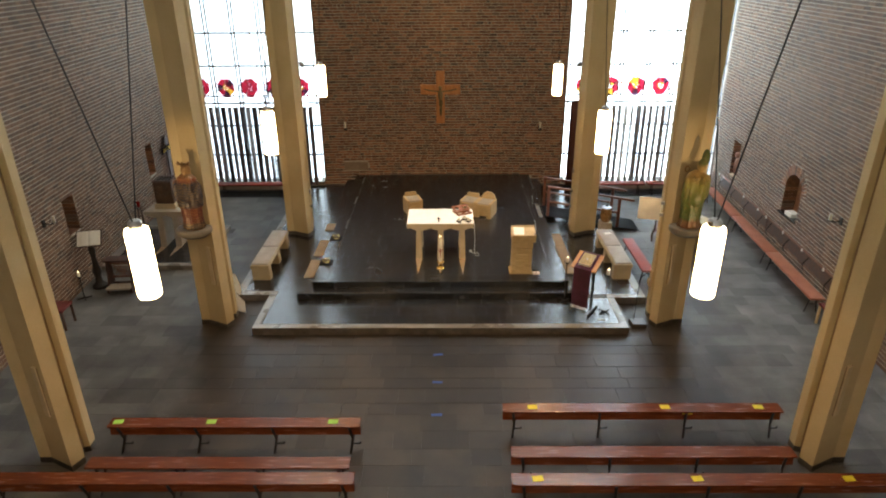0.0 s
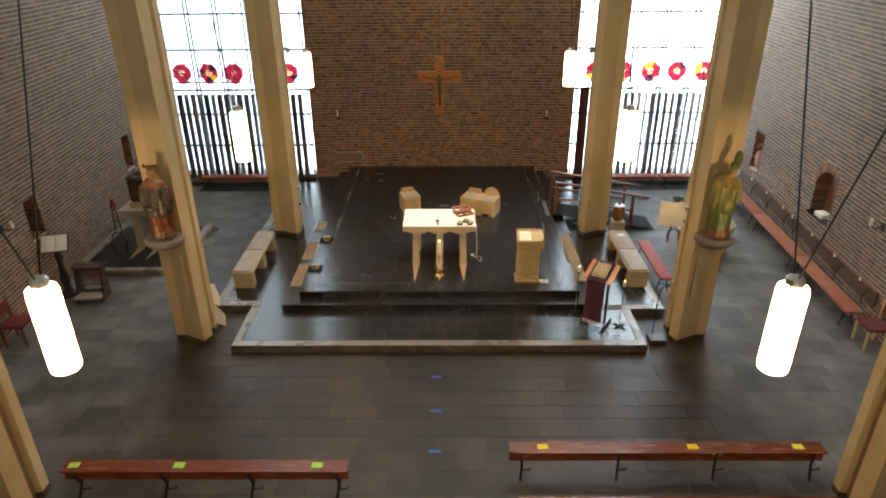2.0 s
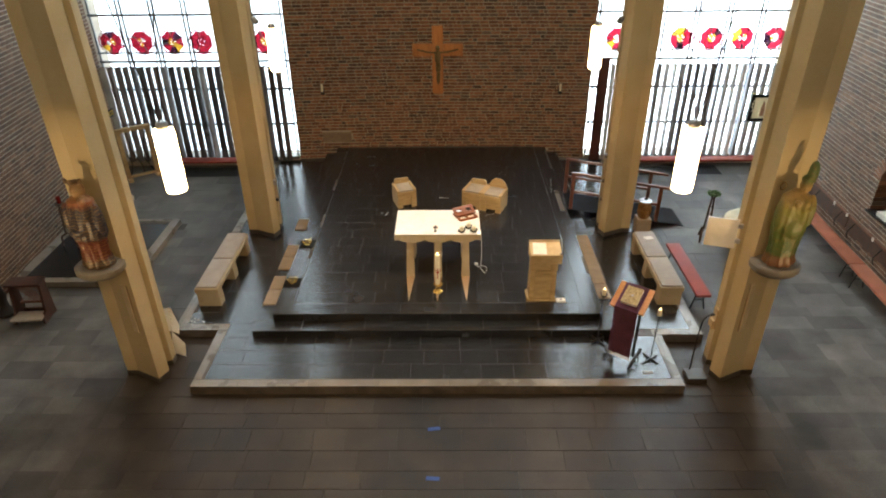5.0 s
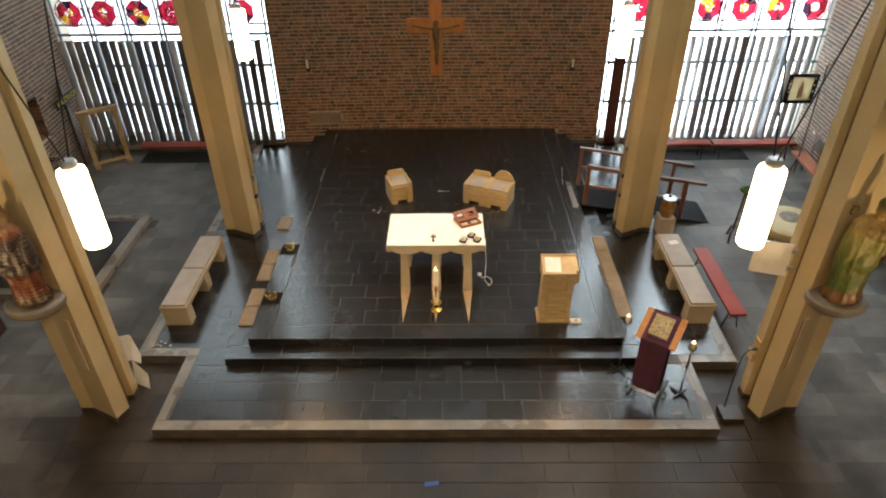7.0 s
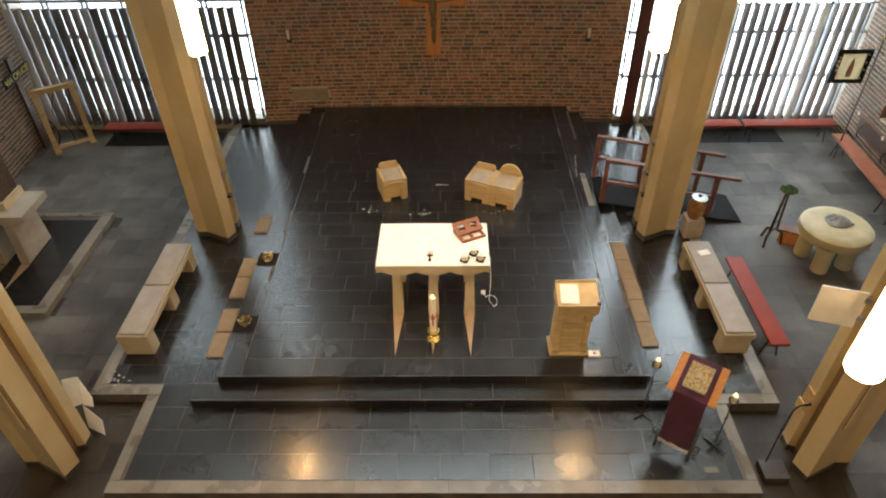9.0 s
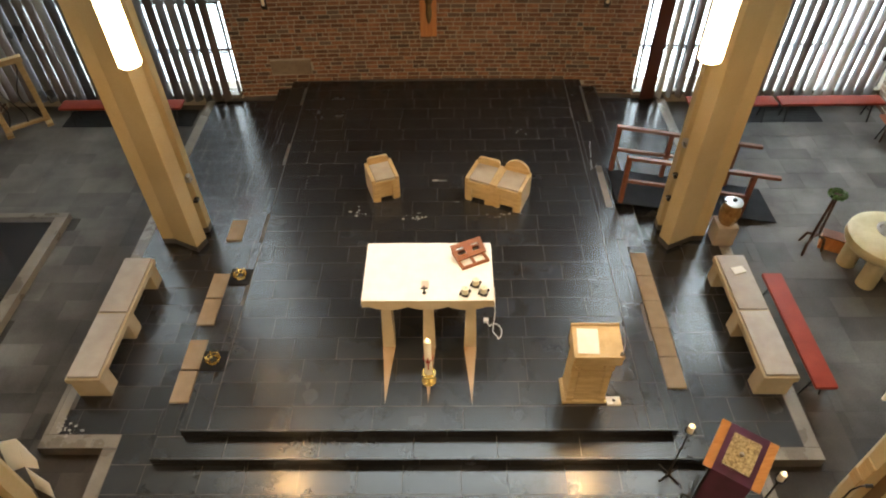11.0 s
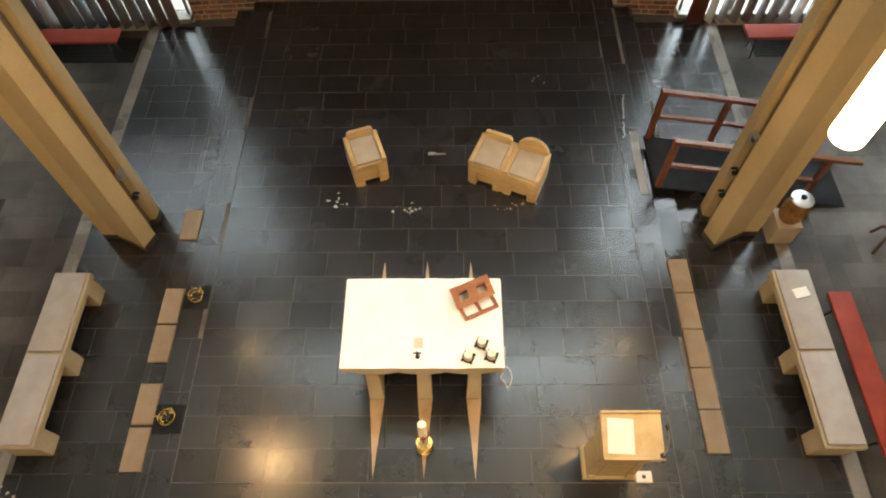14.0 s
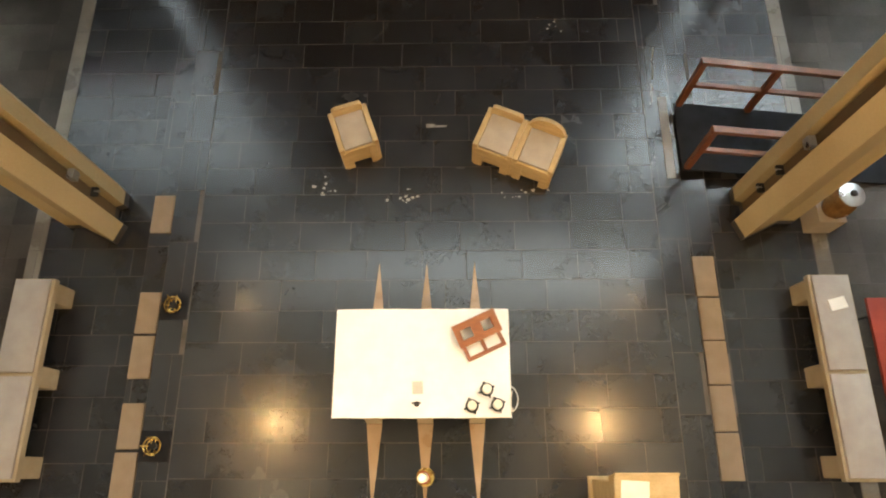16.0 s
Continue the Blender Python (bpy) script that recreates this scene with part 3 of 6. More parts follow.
r = bmesh.ops.extrude_face_region(bm, geom=bm.faces[:])
bmesh.ops.translate(bm, verts=[g for g in r["geom"] if isinstance(g, bmesh.types.BMVert)], vec=(0, 0, 0.006))
bmesh.ops.recalc_face_normals(bm, faces=bm.faces)
smooth(part("linen", bm, LINENBRIGHT, cloth))
ALT = Z3 + 0.91

stand = thing("missal_stand", "open red-brown wooden missal stand on the altar", "book stand", pose(0.335, 14.585, ALT, 0, 0, 25))
STANDWOOD = surface("red_brown_stand_wood", (0.21, 0.062, 0.022), (0.33, 0.11, 0.04), (0.35, 0.5), 4, 30, 0.06, stretch=(2, 8, 2))
for y in (-0.155, 0.0, 0.13):
    part("tray_bar", cube(-0.185, y - 0.016, 0.0, 0.185, y + 0.016, 0.035, 0.003), STANDWOOD, stand)
for x in (-0.17, 0.0, 0.17):
    for y0, y1 in ((-0.139, -0.016), (0.016, 0.114)):
        part("tray_bar", cube(x - 0.016, y0, 0.001, x + 0.016, y1, 0.033, 0.003), STANDWOOD, stand)
b = bmesh.new()
for y0, y1 in ((0.0, 0.06), (0.155, 0.215)):
    box(b, -0.205, y0, -0.009, 0.205, y1, 0.009)
for x0, x1 in ((-0.205, -0.15), (-0.05, 0.05), (0.15, 0.205)):
    box(b, x0, 0.06, -0.0085, x1, 0.155, 0.0085)
ob = part("rest", b, STANDWOOD, stand, "tilted wooden book rest with two openings")
ob.matrix_basis = pose(0, -0.045, 0.055, 22, 0, 0)
part("strut", rod([(0.0, 0.12, 0.03), (0.0, 0.12, 0.12)], 0.01), REDWOOD, stand)


def altar_candle(x, y):
    ob = thing("altar_candle", "white pillar candle in a low black iron crown", "candle", pose(x, y, ALT), "altar candles")
    b = bmesh.new()
    for k in range(4):
        a = k * math.pi / 2 + 0.4
        c, s = math.cos(a), math.sin(a)
        rod([(0.02 * c, 0.02 * s, 0.008), (0.068 * c, 0.068 * s, 0.02), (0.06 * c, 0.06 * s, 0.05)], 0.009, b, 6)
    lathe([(0, 0.0), (0.05, 0.0), (0.058, 0.035), (0.046, 0.035), (0.042, 0.018), (0, 0.02)], 14, b)
    part("holder", b, IRON, ob, "black wrought iron holder")
    smooth(part("wax", lathe([(0, 0.018), (0.040, 0.018), (0.040, 0.10), (0.034, 0.105), (0, 0.099)], 20), WAX, ob))
    part("wick", rod([(0, 0, 0.098), (0.002, 0, 0.116)], 0.002, steps=5), IRON, ob)


for p in ((0.26, 13.97), (0.48, 13.98), (0.39, 14.11)):
    altar_candle(*p)
micro = thing("table_cross", "small black standing cross on the altar cloth", "cross", pose(-0.22, 13.99, ALT))
part("base", lathe([(0, 0), (0.024, 0), (0.022, 0.012), (0.01, 0.02), (0, 0.02)], 16), IRON, micro)
b = cube(-0.009, -0.006, 0.015, 0.009, 0.006, 0.125, 0.002)
part("cross", box(b, -0.04, -0.006, 0.075, 0.04, 0.006, 0.093, 0.002), IRON, micro)
CARD = surface("pink_card", (0.62, 0.47, 0.40), (0.70, 0.56, 0.48), (0.6, 0.8), 9, 90, 0.03)
solid("prayer_card", cube(-0.045, -0.055, 0, 0.045, 0.055, 0.006, 0.002), CARD, "small pinkish card lying on the altar cloth", "card", pose(-0.215, 14.13, ALT, 0, 0, 2))
cable = thing("cable", "thin white cable hanging from the altar to a floor socket", "cable")
path = [(0.615, 14.10, 1.34), (0.64, 14.08, 0.9), (0.63, 14.10, 0.5), (0.69, 14.03, 0.468)]
path += [(0.66 + 0.09 * math.cos(a), 14.12 + 0.13 * math.sin(a), 0.467) for a in np.linspace(-1.2, 2.4, 10)] + [(0.56, 14.28, 0.468)]
part("lead", rod(path, 0.006, steps=6), LINEN, cable)
part("socket", cube(0.52, 14.27, 0.461, 0.585, 14.335, 0.49, 0.004), LINEN, cable)

# ---- Easter candle ----
pc = thing("easter_candle", "tall white candle with red ornament in a brass foot", "candle", pose(-0.175, 13.38, Z3))
smooth(part("foot", lathe([(0, 0), (0.085, 0), (0.09, 0.012), (0.07, 0.03), (0.03, 0.05), (0.028, 0.12), (0.07, 0.15), (0.085, 0.165), (0.082, 0.175), (0, 0.176)], 24), BRASS, pc, "turned brass foot"))
smooth(part("wax", lathe([(0, 0.17), (0.042, 0.17), (0.042, 0.775), (0.034, 0.785), (0, 0.772)], 24), WAX, pc))
REDWAX = surface("red_wax", (0.32, 0.03, 0.02), (0.45, 0.06, 0.03), (0.35, 0.5), 9, 60, 0.03)
b = cube(-0.008, -0.047, 0.30, 0.008, -0.04, 0.52)
part("ornament", box(b, -0.026, -0.046, 0.42, 0.026, -0.036, 0.445), REDWAX, pc, "red wax cross")
part("thorn_ring", rod([(0.052 * math.cos(a), 0.052 * math.sin(a), 0.47 + 0.01 * math.sin(3 * a)) for a in np.linspace(0, 6.28, 15)], 0.006, steps=5), REDWAX, pc, "thin red ring")
part("flame", lathe([(0, 0.79), (0.008, 0.80), (0.009, 0.812), (0, 0.84)], 10), FLAME, pc)

# ---- ambo ----
AMBOSTONE = surface("ochre_limestone", (0.43, 0.31, 0.15), (0.60, 0.46, 0.26), (0.5, 0.75), 5, 60, 0.18, stretch=(1, 1, 3))
ambo = thing("ambo", "ochre stone reading desk with a carved block shaft", "lectern", pose(1.66, 13.22, Z3))
part("plinth", cube(-0.27, -0.165, 0, 0.245, 0.17, 0.045, 0.006), AMBOSTONE, ambo)


def taper(x0, x1, y0, y1, z0, z1, dx, dy, bevel=0.006):
    """A block that narrows by dx and dy on each side towards its top."""
    b = bmesh.new()
    v = [b.verts.new(p) for p in ((x0, y0, z0), (x1, y0, z0), (x1, y1, z0), (x0, y1, z0), (x0 + dx, y0 + dy, z1), (x1 - dx, y0 + dy, z1), (x1 - dx, y1 - dy, z1), (x0 + dx, y1 - dy, z1))]
    for q in ((0, 1, 5, 4), (1, 2, 6, 5), (2, 3, 7, 6), (3, 0, 4, 7), (3, 2, 1, 0), (4, 5, 6, 7)):
        b.faces.new([v[i] for i in q])
    bmesh.ops.recalc_face_normals(b, faces=b.faces)
    bmesh.ops.bevel(b, geom=b.edges[:], offset=bevel, segments=2, affect="EDGES")
    return b


part("shaft", taper(-0.235, 0.225, -0.115, 0.14, 0.045, 0.84, 0.012, 0.008), AMBOSTONE, ambo)
for s in (-1, 1):
    x = -0.005 + s * 0.185
    part("corner_pilaster", taper(x - 0.04, x + 0.04, -0.148, -0.10, 0.045, 0.62, 0.002, 0.004), AMBOSTONE, ambo)
    part("relief_block", cube(x - 0.052, -0.150, 0.63, x + 0.052, -0.10, 0.77, 0.006), AMBOSTONE, ambo, "square corner block with carved relief")
    for a in (-1, 1):
        part("relief", bar((x - 0.032, -0.153, 0.70 - a * 0.04), (x + 0.032, -0.153, 0.70 + a * 0.04), 0.014, 0.014, bevel=0.003), AMBOSTONE, ambo)
for k in range(8):
    z = 0.055 + k * 0.071
    part("front_course", cube(-0.145, -0.140, z, 0.135, -0.10, z + 0.064, 0.005), AMBOSTONE, ambo)
part("centre_block", cube(-0.13, -0.136, 0.63, 0.12, -0.10, 0.77, 0.005), AMBOSTONE, ambo)
part("foot_block", cube(-0.232, -0.158, 0.045, -0.15, -0.10, 0.12, 0.005), AMBOSTONE, ambo)
part("foot_block", cube(0.14, -0.158, 0.045, 0.222, -0.10, 0.12, 0.005), AMBOSTONE, ambo)
b = prism([(-0.18, 0.78), (0.18, 0.80), (0.20, 1.02), (-0.195, 0.95)], -0.245, 0.285, bevel=0.006)
ob = part("desk", b, AMBOSTONE, ambo, "sloping stone desk")
ob.matrix_basis = Matrix(((0, 0, 1, 0), (1, 0, 0, 0), (0, 1, 0, 0), (0, 0, 0, 1)))
part("rear_rim", cube(-0.245, 0.185, 1.0, 0.285, 0.205, 1.05, 0.004), AMBOSTONE, ambo, "raised rim of the desk")
part("ledge", cube(-0.245, -0.205, 0.93, 0.285, -0.185, 0.972, 0.004), AMBOSTONE, ambo, "raised rim of the desk")
sheet = thing("reading_sheet", "white printed sheet lying on the stone desk", "paper", pose(1.575, 13.215, Z3 + 0.993, 10.2, 0, -3))
part("page", cube(-0.115, -0.15, 0, 0.115, 0.15, 0.005), PAPER, sheet)
mic = thing("microphone", "thin black gooseneck microphone on the stone desk", "microphone", pose(1.925, 13.05, Z3 + 0.975))
part("neck", rod([(0, 0, 0), (0.006, 0.03, 0.12), (-0.005, 0.09, 0.24), (-0.03, 0.14, 0.31)], 0.006, steps=6), PEWTER, mic, "thin steel gooseneck")
part("head", rod([(-0.03, 0.14, 0.31), (-0.045, 0.165, 0.34)], 0.011), IRON, mic)
part("base", lathe([(0, -0.01), (0.028, -0.01), (0.026, 0.012), (0, 0.014)], 14), IRON, mic)
box2 = thing("floor_socket", "pale floor box with two sockets and a lead", "socket", pose(1.995, 13.08, Z3))
part("plate", cube(-0.08, -0.055, 0, 0.08, 0.055, 0.03, 0.004), PAPER, box2)
part("outlet", lathe([(0, 0.03), (0.02, 0.03), (0.018, 0.034), (0, 0.034)], 12), IRON, box2)
part("lead", rod([(0.0, 0.05, 0.01), (0.05, 0.12, 0.008), (0.02, 0.22, 0.008), (-0.06, 0.24, 0.01), (-0.1, 0.2, 0.02)], 0.005, steps=6), IRON, box2)


# ---- presider's chairs ----
def block_chair(m, width, round_back, label):
    ob = thing("sedilia_chair", label, "chair", m, "chancel chairs")
    w, d, h = width, 0.50, 0.38
    for s in (-1, 1):
        x = s * (w / 2 - 0.03)
        part("side_panel", cube(x - 0.03, 0, 0, x + 0.03, d, h + 0.045, 0.012), OAK, ob)
        part("front_leg", cube(s * (w / 2 - 0.075) - 0.045, -0.012, 0, s * (w / 2 - 0.075) + 0.045, 0.05, h - 0.02, 0.005), OAK, ob)
    part("front_panel", cube(-w / 2 + 0.06, 0.03, 0.05, w / 2 - 0.06, 0.055, h - 0.02, 0.004), OAK, ob)
    part("front_rail", cube(-w / 2 + 0.06, -0.010, h - 0.13, w / 2 - 0.06, 0.03, h, 0.004), OAK, ob)
    part("back_panel", cube(-w / 2 + 0.06, d - 0.05, 0.0, w / 2 - 0.06, d - 0.005, h, 0.004), OAK, ob)
    part("seat", cube(-w / 2 + 0.055, 0.03, h - 0.05, w / 2 - 0.055, d - 0.05, h, 0.003), OAK, ob)
    smooth(part("cushion", cube(-w / 2 + 0.064, 0.012, h, w / 2 - 0.064, d - 0.06, h + 0.04, 0.012), FELT, ob, "beige felt seat cushion"))
    if round_back:
        pts = [(0.21 * math.cos(a), h + 0.01 + 0.23 * math.sin(a)) for a in np.linspace(0, math.pi, 21)]
    else:
        q = w / 2 - 0.05
        pts = [(-q, h + 0.0), (q, h + 0.0), (q, h + 0.10)] + [(q - 0.05 + 0.05 * math.cos(a), h + 0.10 + 0.05 * math.sin(a)) for a in np.linspace(0.3, 1.57, 4)] + [(-q + 0.05 + 0.05 * math.cos(a), h + 0.10 + 0.05 * math.sin(a)) for a in np.linspace(1.57, 2.84, 4)] + [(-q, h + 0.10)]
    b = prism(pts, 0, 0.045)
    bmesh.ops.transform(b, matrix=Matrix.Translation((0, d - 0.01, 0)) @ Matrix.Rotation(radians(90), 4, "X"), verts=b.verts)
    part("backrest", b, OAK, ob, "rounded disc backrest" if round_back else "low backrest with rounded corners")


block_chair(pose(-0.905, 16.76, Z3, 0, 0, 19), 0.44, False, "pale oak block chair with a felt seat, turned to the altar")
block_chair(pose(0.53, 16.69, Z3, 0, 0, -23), 0.46, False, "pale oak block chair with a low back, beside another")
block_chair(pose(0.955, 16.51, Z3, 0, 0, -23), 0.46, True, "pale oak block chair with a half-round back")


# ---- stone benches ----
def stone_bench(x, side, label):
    """side: where the nave lies. x: the middle of the seat."""
    ob = thing("stone_bench", label, "bench", pose(x, 13.335, Z1), "stone benches")
    part("slab", cube(-0.215, 0, 0.31, 0.215, 2.05, 0.395, 0.01), BENCHSTONE, ob)
    for y in (0.03, 0.92, 1.81):
        pts = [(-0.20, 0.31), (0.20, 0.31), (0.215, 0.10), (0.215, 0), (-0.20, 0)]
        b = prism([(u * side, z) for u, z in pts], 0, 0.21, bevel=0.008)
        bmesh.ops.transform(b, matrix=Matrix.Translation((0, y + 0.21, 0)) @ Matrix.Rotation(radians(90), 4, "X"), verts=b.verts)
        part("leg", b, BENCHSTONE, ob)
    for y in (0.03, 1.05):
        smooth(part("cushion", cube(-0.19, y, 0.395, 0.19, y + 0.985, 0.43, 0.014), GREYFELT, ob, "grey felt seat cushion"))
    return ob


stone_bench(-4.36, 1, "long pale stone bench with two grey cushions")
stone_bench(4.035, -1, "long pale stone bench with a booklet on grey cushions")
solid("booklet", cube(-0.09, -0.06, 0, 0.09, 0.06, 0.02, 0.004), PAPER, "white booklet lying on a bench cushion", "book", pose(4.05, 15.06, Z1 + 0.431, 0, 0, 14))
for i, (x, ys) in enumerate(((-3.20, (13.16, 13.645, 14.35, 14.83, 15.98)), (2.845, (13.34, 13.81, 14.275, 14.74, 15.21)))):
    for y in ys:
        kw = solid("kneeling_mat", cube(-0.118, 0, 0, 0.118, 0.455, 0.035, 0.010), MAT, "flat tan kneeling mat on the slate step", "mat", pose(x, y, Z2 + 0.001, 0, 0, random.uniform(-0.8, 0.8)), "kneeling mats")


def brass_crown(x, y):
    ob = thing("brass_candle_crown", "low round brass candle crown on a black tile", "candle holder", pose(x, y, Z3), "brass crowns")
    part("tile", cube(-0.15, -0.15, 0.001, 0.15, 0.15, 0.014, 0.003), RUBBER, ob)
    for z, r in ((0.07, 0.085), (0.03, 0.07)):
        pts = [(r * math.cos(a), r * math.sin(a), z) for a in np.linspace(0, 2 * math.pi, 19)]
        part("ring", rod(pts, 0.008, None, 6), BRASS, ob)
    for k in range(6):
        a = k * math.pi / 3
        c, s = math.cos(a), math.sin(a)
        part("arm", rod([(0, 0, 0.022), (0.085 * c, 0.085 * s, 0.07), (0.10 * c, 0.10 * s, 0.10)], 0.006, steps=6), BRASS, ob)
    part("cup", lathe([(0, 0.014), (0.03, 0.014), (0.034, 0.05), (0, 0.05)], 14), IRON, ob)


brass_crown(-2.86, 15.10)
brass_crown(-2.87, 13.67)

# ---- purple-draped reading stand ----
PURPLE = surface("purple_cloth", (0.055, 0.016, 0.035), (0.095, 0.028, 0.062), (0.8, 0.95), 6, 200, 0.2)
ORANGEWOOD = surface("orange_desk_wood", (0.44, 0.17, 0.04), (0.58, 0.26, 0.08), (0.35, 0.5), 4, 40, 0.06, stretch=(2, 10, 2))
GOLDBOOK = surface("gilt_book_cover", (0.16, 0.11, 0.05), (0.62, 0.48, 0.25), (0.3, 0.5), 40, 120, 0.8, metal=0.5)
lect = thing("reading_stand", "wooden reading stand draped with a purple cloth", "lectern", pose(2.87, 11.97, Z1, 0, 0, -34))
for s in (-1, 1):
    part("foot", bar((s * 0.20, -0.28, 0.018), (s * 0.20, 0.28, 0.018), 0.04, 0.036, bevel=0.005), IRON, lect, "black iron foot")
    part("post", cube(s * 0.16 - 0.02, -0.02, 0.05, s * 0.16 + 0.02, 0.02, 1.07), IRON, lect)
    part("foot_loop", rod([(s * 0.20, -0.10, 0.03), (s * 0.28, -0.10, 0.03), (s * 0.28, -0.10, 0.14), (s * 0.20, -0.10, 0.14)], 0.013, steps=6), IRON, lect, "black iron loop")
ob = part("desk", cube(-0.27, -0.25, -0.015, 0.27, 0.25, 0.015, 0.006), ORANGEWOOD, lect, "orange-brown sloping desk board")
ob.matrix_basis = pose(0, 0, 1.13, 22, 0, 0)
b = bmesh.new()
cols, steps = 12, 26
g = {}
for i in range(cols + 1):
    for j in range(steps + 1):
        u = -0.185 + 0.37 * i / cols
        s = j / steps
        if s < 0.35:
            q = s / 0.35
            yy, zz = 0.25 - 0.505 * q, 0.0
            p = Vector((u, yy, 0.019)).copy()
            p = Matrix.Translation((0, 0, 1.13)) @ Matrix.Rotation(radians(22), 4, "X") @ p
        else:
            q = (s - 0.35) / 0.65
            p = Vector((u * (1 - 0.04 * q), -0.245 - 0.02 * q + 0.010 * math.sin(i * 1.3) * q, 1.035 - 0.83 * q))
        g[i, j] = b.verts.new(p)
for i in range(cols):
    for j in range(steps):
        b.faces.new((g[i, j], g[i + 1, j], g[i + 1, j + 1], g[i, j + 1]))
r = bmesh.ops.extrude_face_region(b, geom=b.faces[:])
bmesh.ops.translate(b, verts=[q for q in r["geom"] if isinstance(q, bmesh.types.BMVert)], vec=(0, -0.004, 0.004))
bmesh.ops.recalc_face_normals(b, faces=b.faces)
drape = smooth(part("drape", b, PURPLE, lect, "dark purple hanging cloth"))
b = bmesh.new()
for i in range(28):
    x = -0.175 + 0.35 * i / 27
    rod([(x, -0.268, 0.205), (x + 0.003, -0.27, 0.15)], 0.004, b, 5)
part("fringe", b, LINEN, drape, "pale cloth fringe")
gb = thing("gospel_book", "closed book with an ornate gilt cover", "book", pose(2.87, 11.97, Z1, 0, 0, -34) @ pose(0, 0, 1.13, 22, 0, 0) @ pose(0, 0.0, 0.026))
part("page_block", cube(-0.125, -0.16, 0, 0.125, 0.16, 0.035), PAPER, gb)
part("cover", cube(-0.13, -0.165, 0.035, 0.13, 0.165, 0.045, 0.003), GOLDBOOK, gb, "gilt metal cover")
part("boss", lathe([(0, 0.045), (0.022, 0.045), (0.016, 0.055), (0, 0.058)], 14), PEWTER, gb)


def candle_stand(x, y, z, h, label, metal=IRON):
    ob = thing("candle_stand", label, "candle stand", pose(x, y, z, 0, 0, 35), "candle stands")
    for k in range(4):
        a = k * math.pi / 2
        part("foot", bar((0, 0, 0.02), (0.15 * math.cos(a), 0.15 * math.sin(a), 0.02), 0.02, 0.022, bevel=0.003), metal, ob)
    part("stem", rod([(0, 0, 0.03), (0, 0, h * 0.52)], 0.010), metal, ob)
    part("knot", rod([(0, 0, h * 0.52), (0.035, 0, h * 0.57), (0, 0, h * 0.62), (-0.035, 0, h * 0.57), (0, 0, h * 0.52)], 0.008), metal, ob, "forged diamond knot")
    part("upper_stem", rod([(0, 0, h * 0.62), (0, 0, h - 0.12)], 0.010), metal, ob)
    part("dish", lathe([(0, h - 0.13), (0.05, h - 0.12), (0.06, h - 0.09), (0.055, h - 0.09), (0.045, h - 0.11), (0, h - 0.115)], 16), metal, ob)
    smooth(part("candle", lathe([(0, h - 0.115), (0.033, h - 0.115), (0.033, h), (0, h - 0.004)], 16), WAX, ob))
    part("flame", lathe([(0, h), (0.006, h + 0.01), (0.007, h + 0.02), (0, h + 0.04)], 8), FLAME, ob)


candle_stand(2.525, 12.33, Z1, 1.05, "black iron candle stand with a lit white candle")
candle_stand(3.29, 11.85, Z1, 0.99, "black iron candle stand with a lit white candle")
candle_stand(-8.25, 12.80, 0, 0.66, "short dark candle stand with a lit candle")

ms = thing("microphone_stand", "thin dark microphone stand on a square grey foot", "microphone stand", pose(3.94, 11.58, 0))
part("base", cube(-0.15, -0.13, 0, 0.15, 0.13, 0.10, 0.01), PLINTH, ms, "square stone-grey foot")
part("pole", rod([(-0.06, 0.1, 0.10), (-0.04, 0.14, 0.75), (0.0, 0.17, 1.02), (0.05, 0.17, 1.10), (0.10, 0.16, 1.13)], 0.009), IRON, ms)
part("head", rod([(0.09, 0.16, 1.125), (0.14, 0.15, 1.15)], 0.02), IRON, ms)
part("clamp", lathe([(0, 0), (0.018, 0), (0.018, 0.06), (0, 0.06)], 10, m=pose(-0.042, 0.135, 0.68)), IRON, ms)

WHITECARD = surface("white_card", (0.80, 0.83, 0.88), (0.86, 0.89, 0.94), (0.6, 0.8), 7, 90, 0.03)
wf = thing("folded_board", "white folded cardboard leaning beside the column", "board", pose(-4.545, 12.2, 0) @ Matrix.Diagonal((0.72, 0.9, 1.0, 1)))
def sheet(name, corners, parent):
    """A stiff card leaf, bent a little and 6 mm thick."""
    b = bmesh.new()
    f = b.faces.new([b.verts.new(Vector(c) - Vector((-4.56, 12.2, 0))) for c in corners])
    bmesh.ops.triangulate(b, faces=[f])
    b.normal_update()
    r = bmesh.ops.solidify(b, geom=b.faces[:], thickness=0.006)
    return part(name, b, WHITECARD, parent)


sheet("leaf", [(-4.73, 12.25, 0.01), (-4.36, 12.12, 0.01), (-4.36, 12.20, 0.22), (-4.66, 12.30, 0.42)], wf)
sheet("flap", [(-4.66, 12.305, 0.42), (-4.52, 12.33, 0.34), (-4.49, 12.37, 0.48), (-4.64, 12.45, 0.80)], wf)
sheet("flap", [(-4.665, 12.305, 0.43), (-4.645, 12.45, 0.805), (-4.90, 12.40, 0.80), (-4.88, 12.26, 0.40)], wf)

sb = thing("hymn_board", "white blank board clipped to the column's edge", "board", pose(3.98, 11.93, 2.24, -3, 0, -17))
part("panel", cube(-0.21, -0.012, 0, 0.21, 0.012, 0.45, 0.004), PAPER, sb)
for z in (0.09, 0.33):
    part("clip", cube(0.20, -0.022, z, 0.27, 0.03, z + 0.06, 0.004), PEWTER, sb)


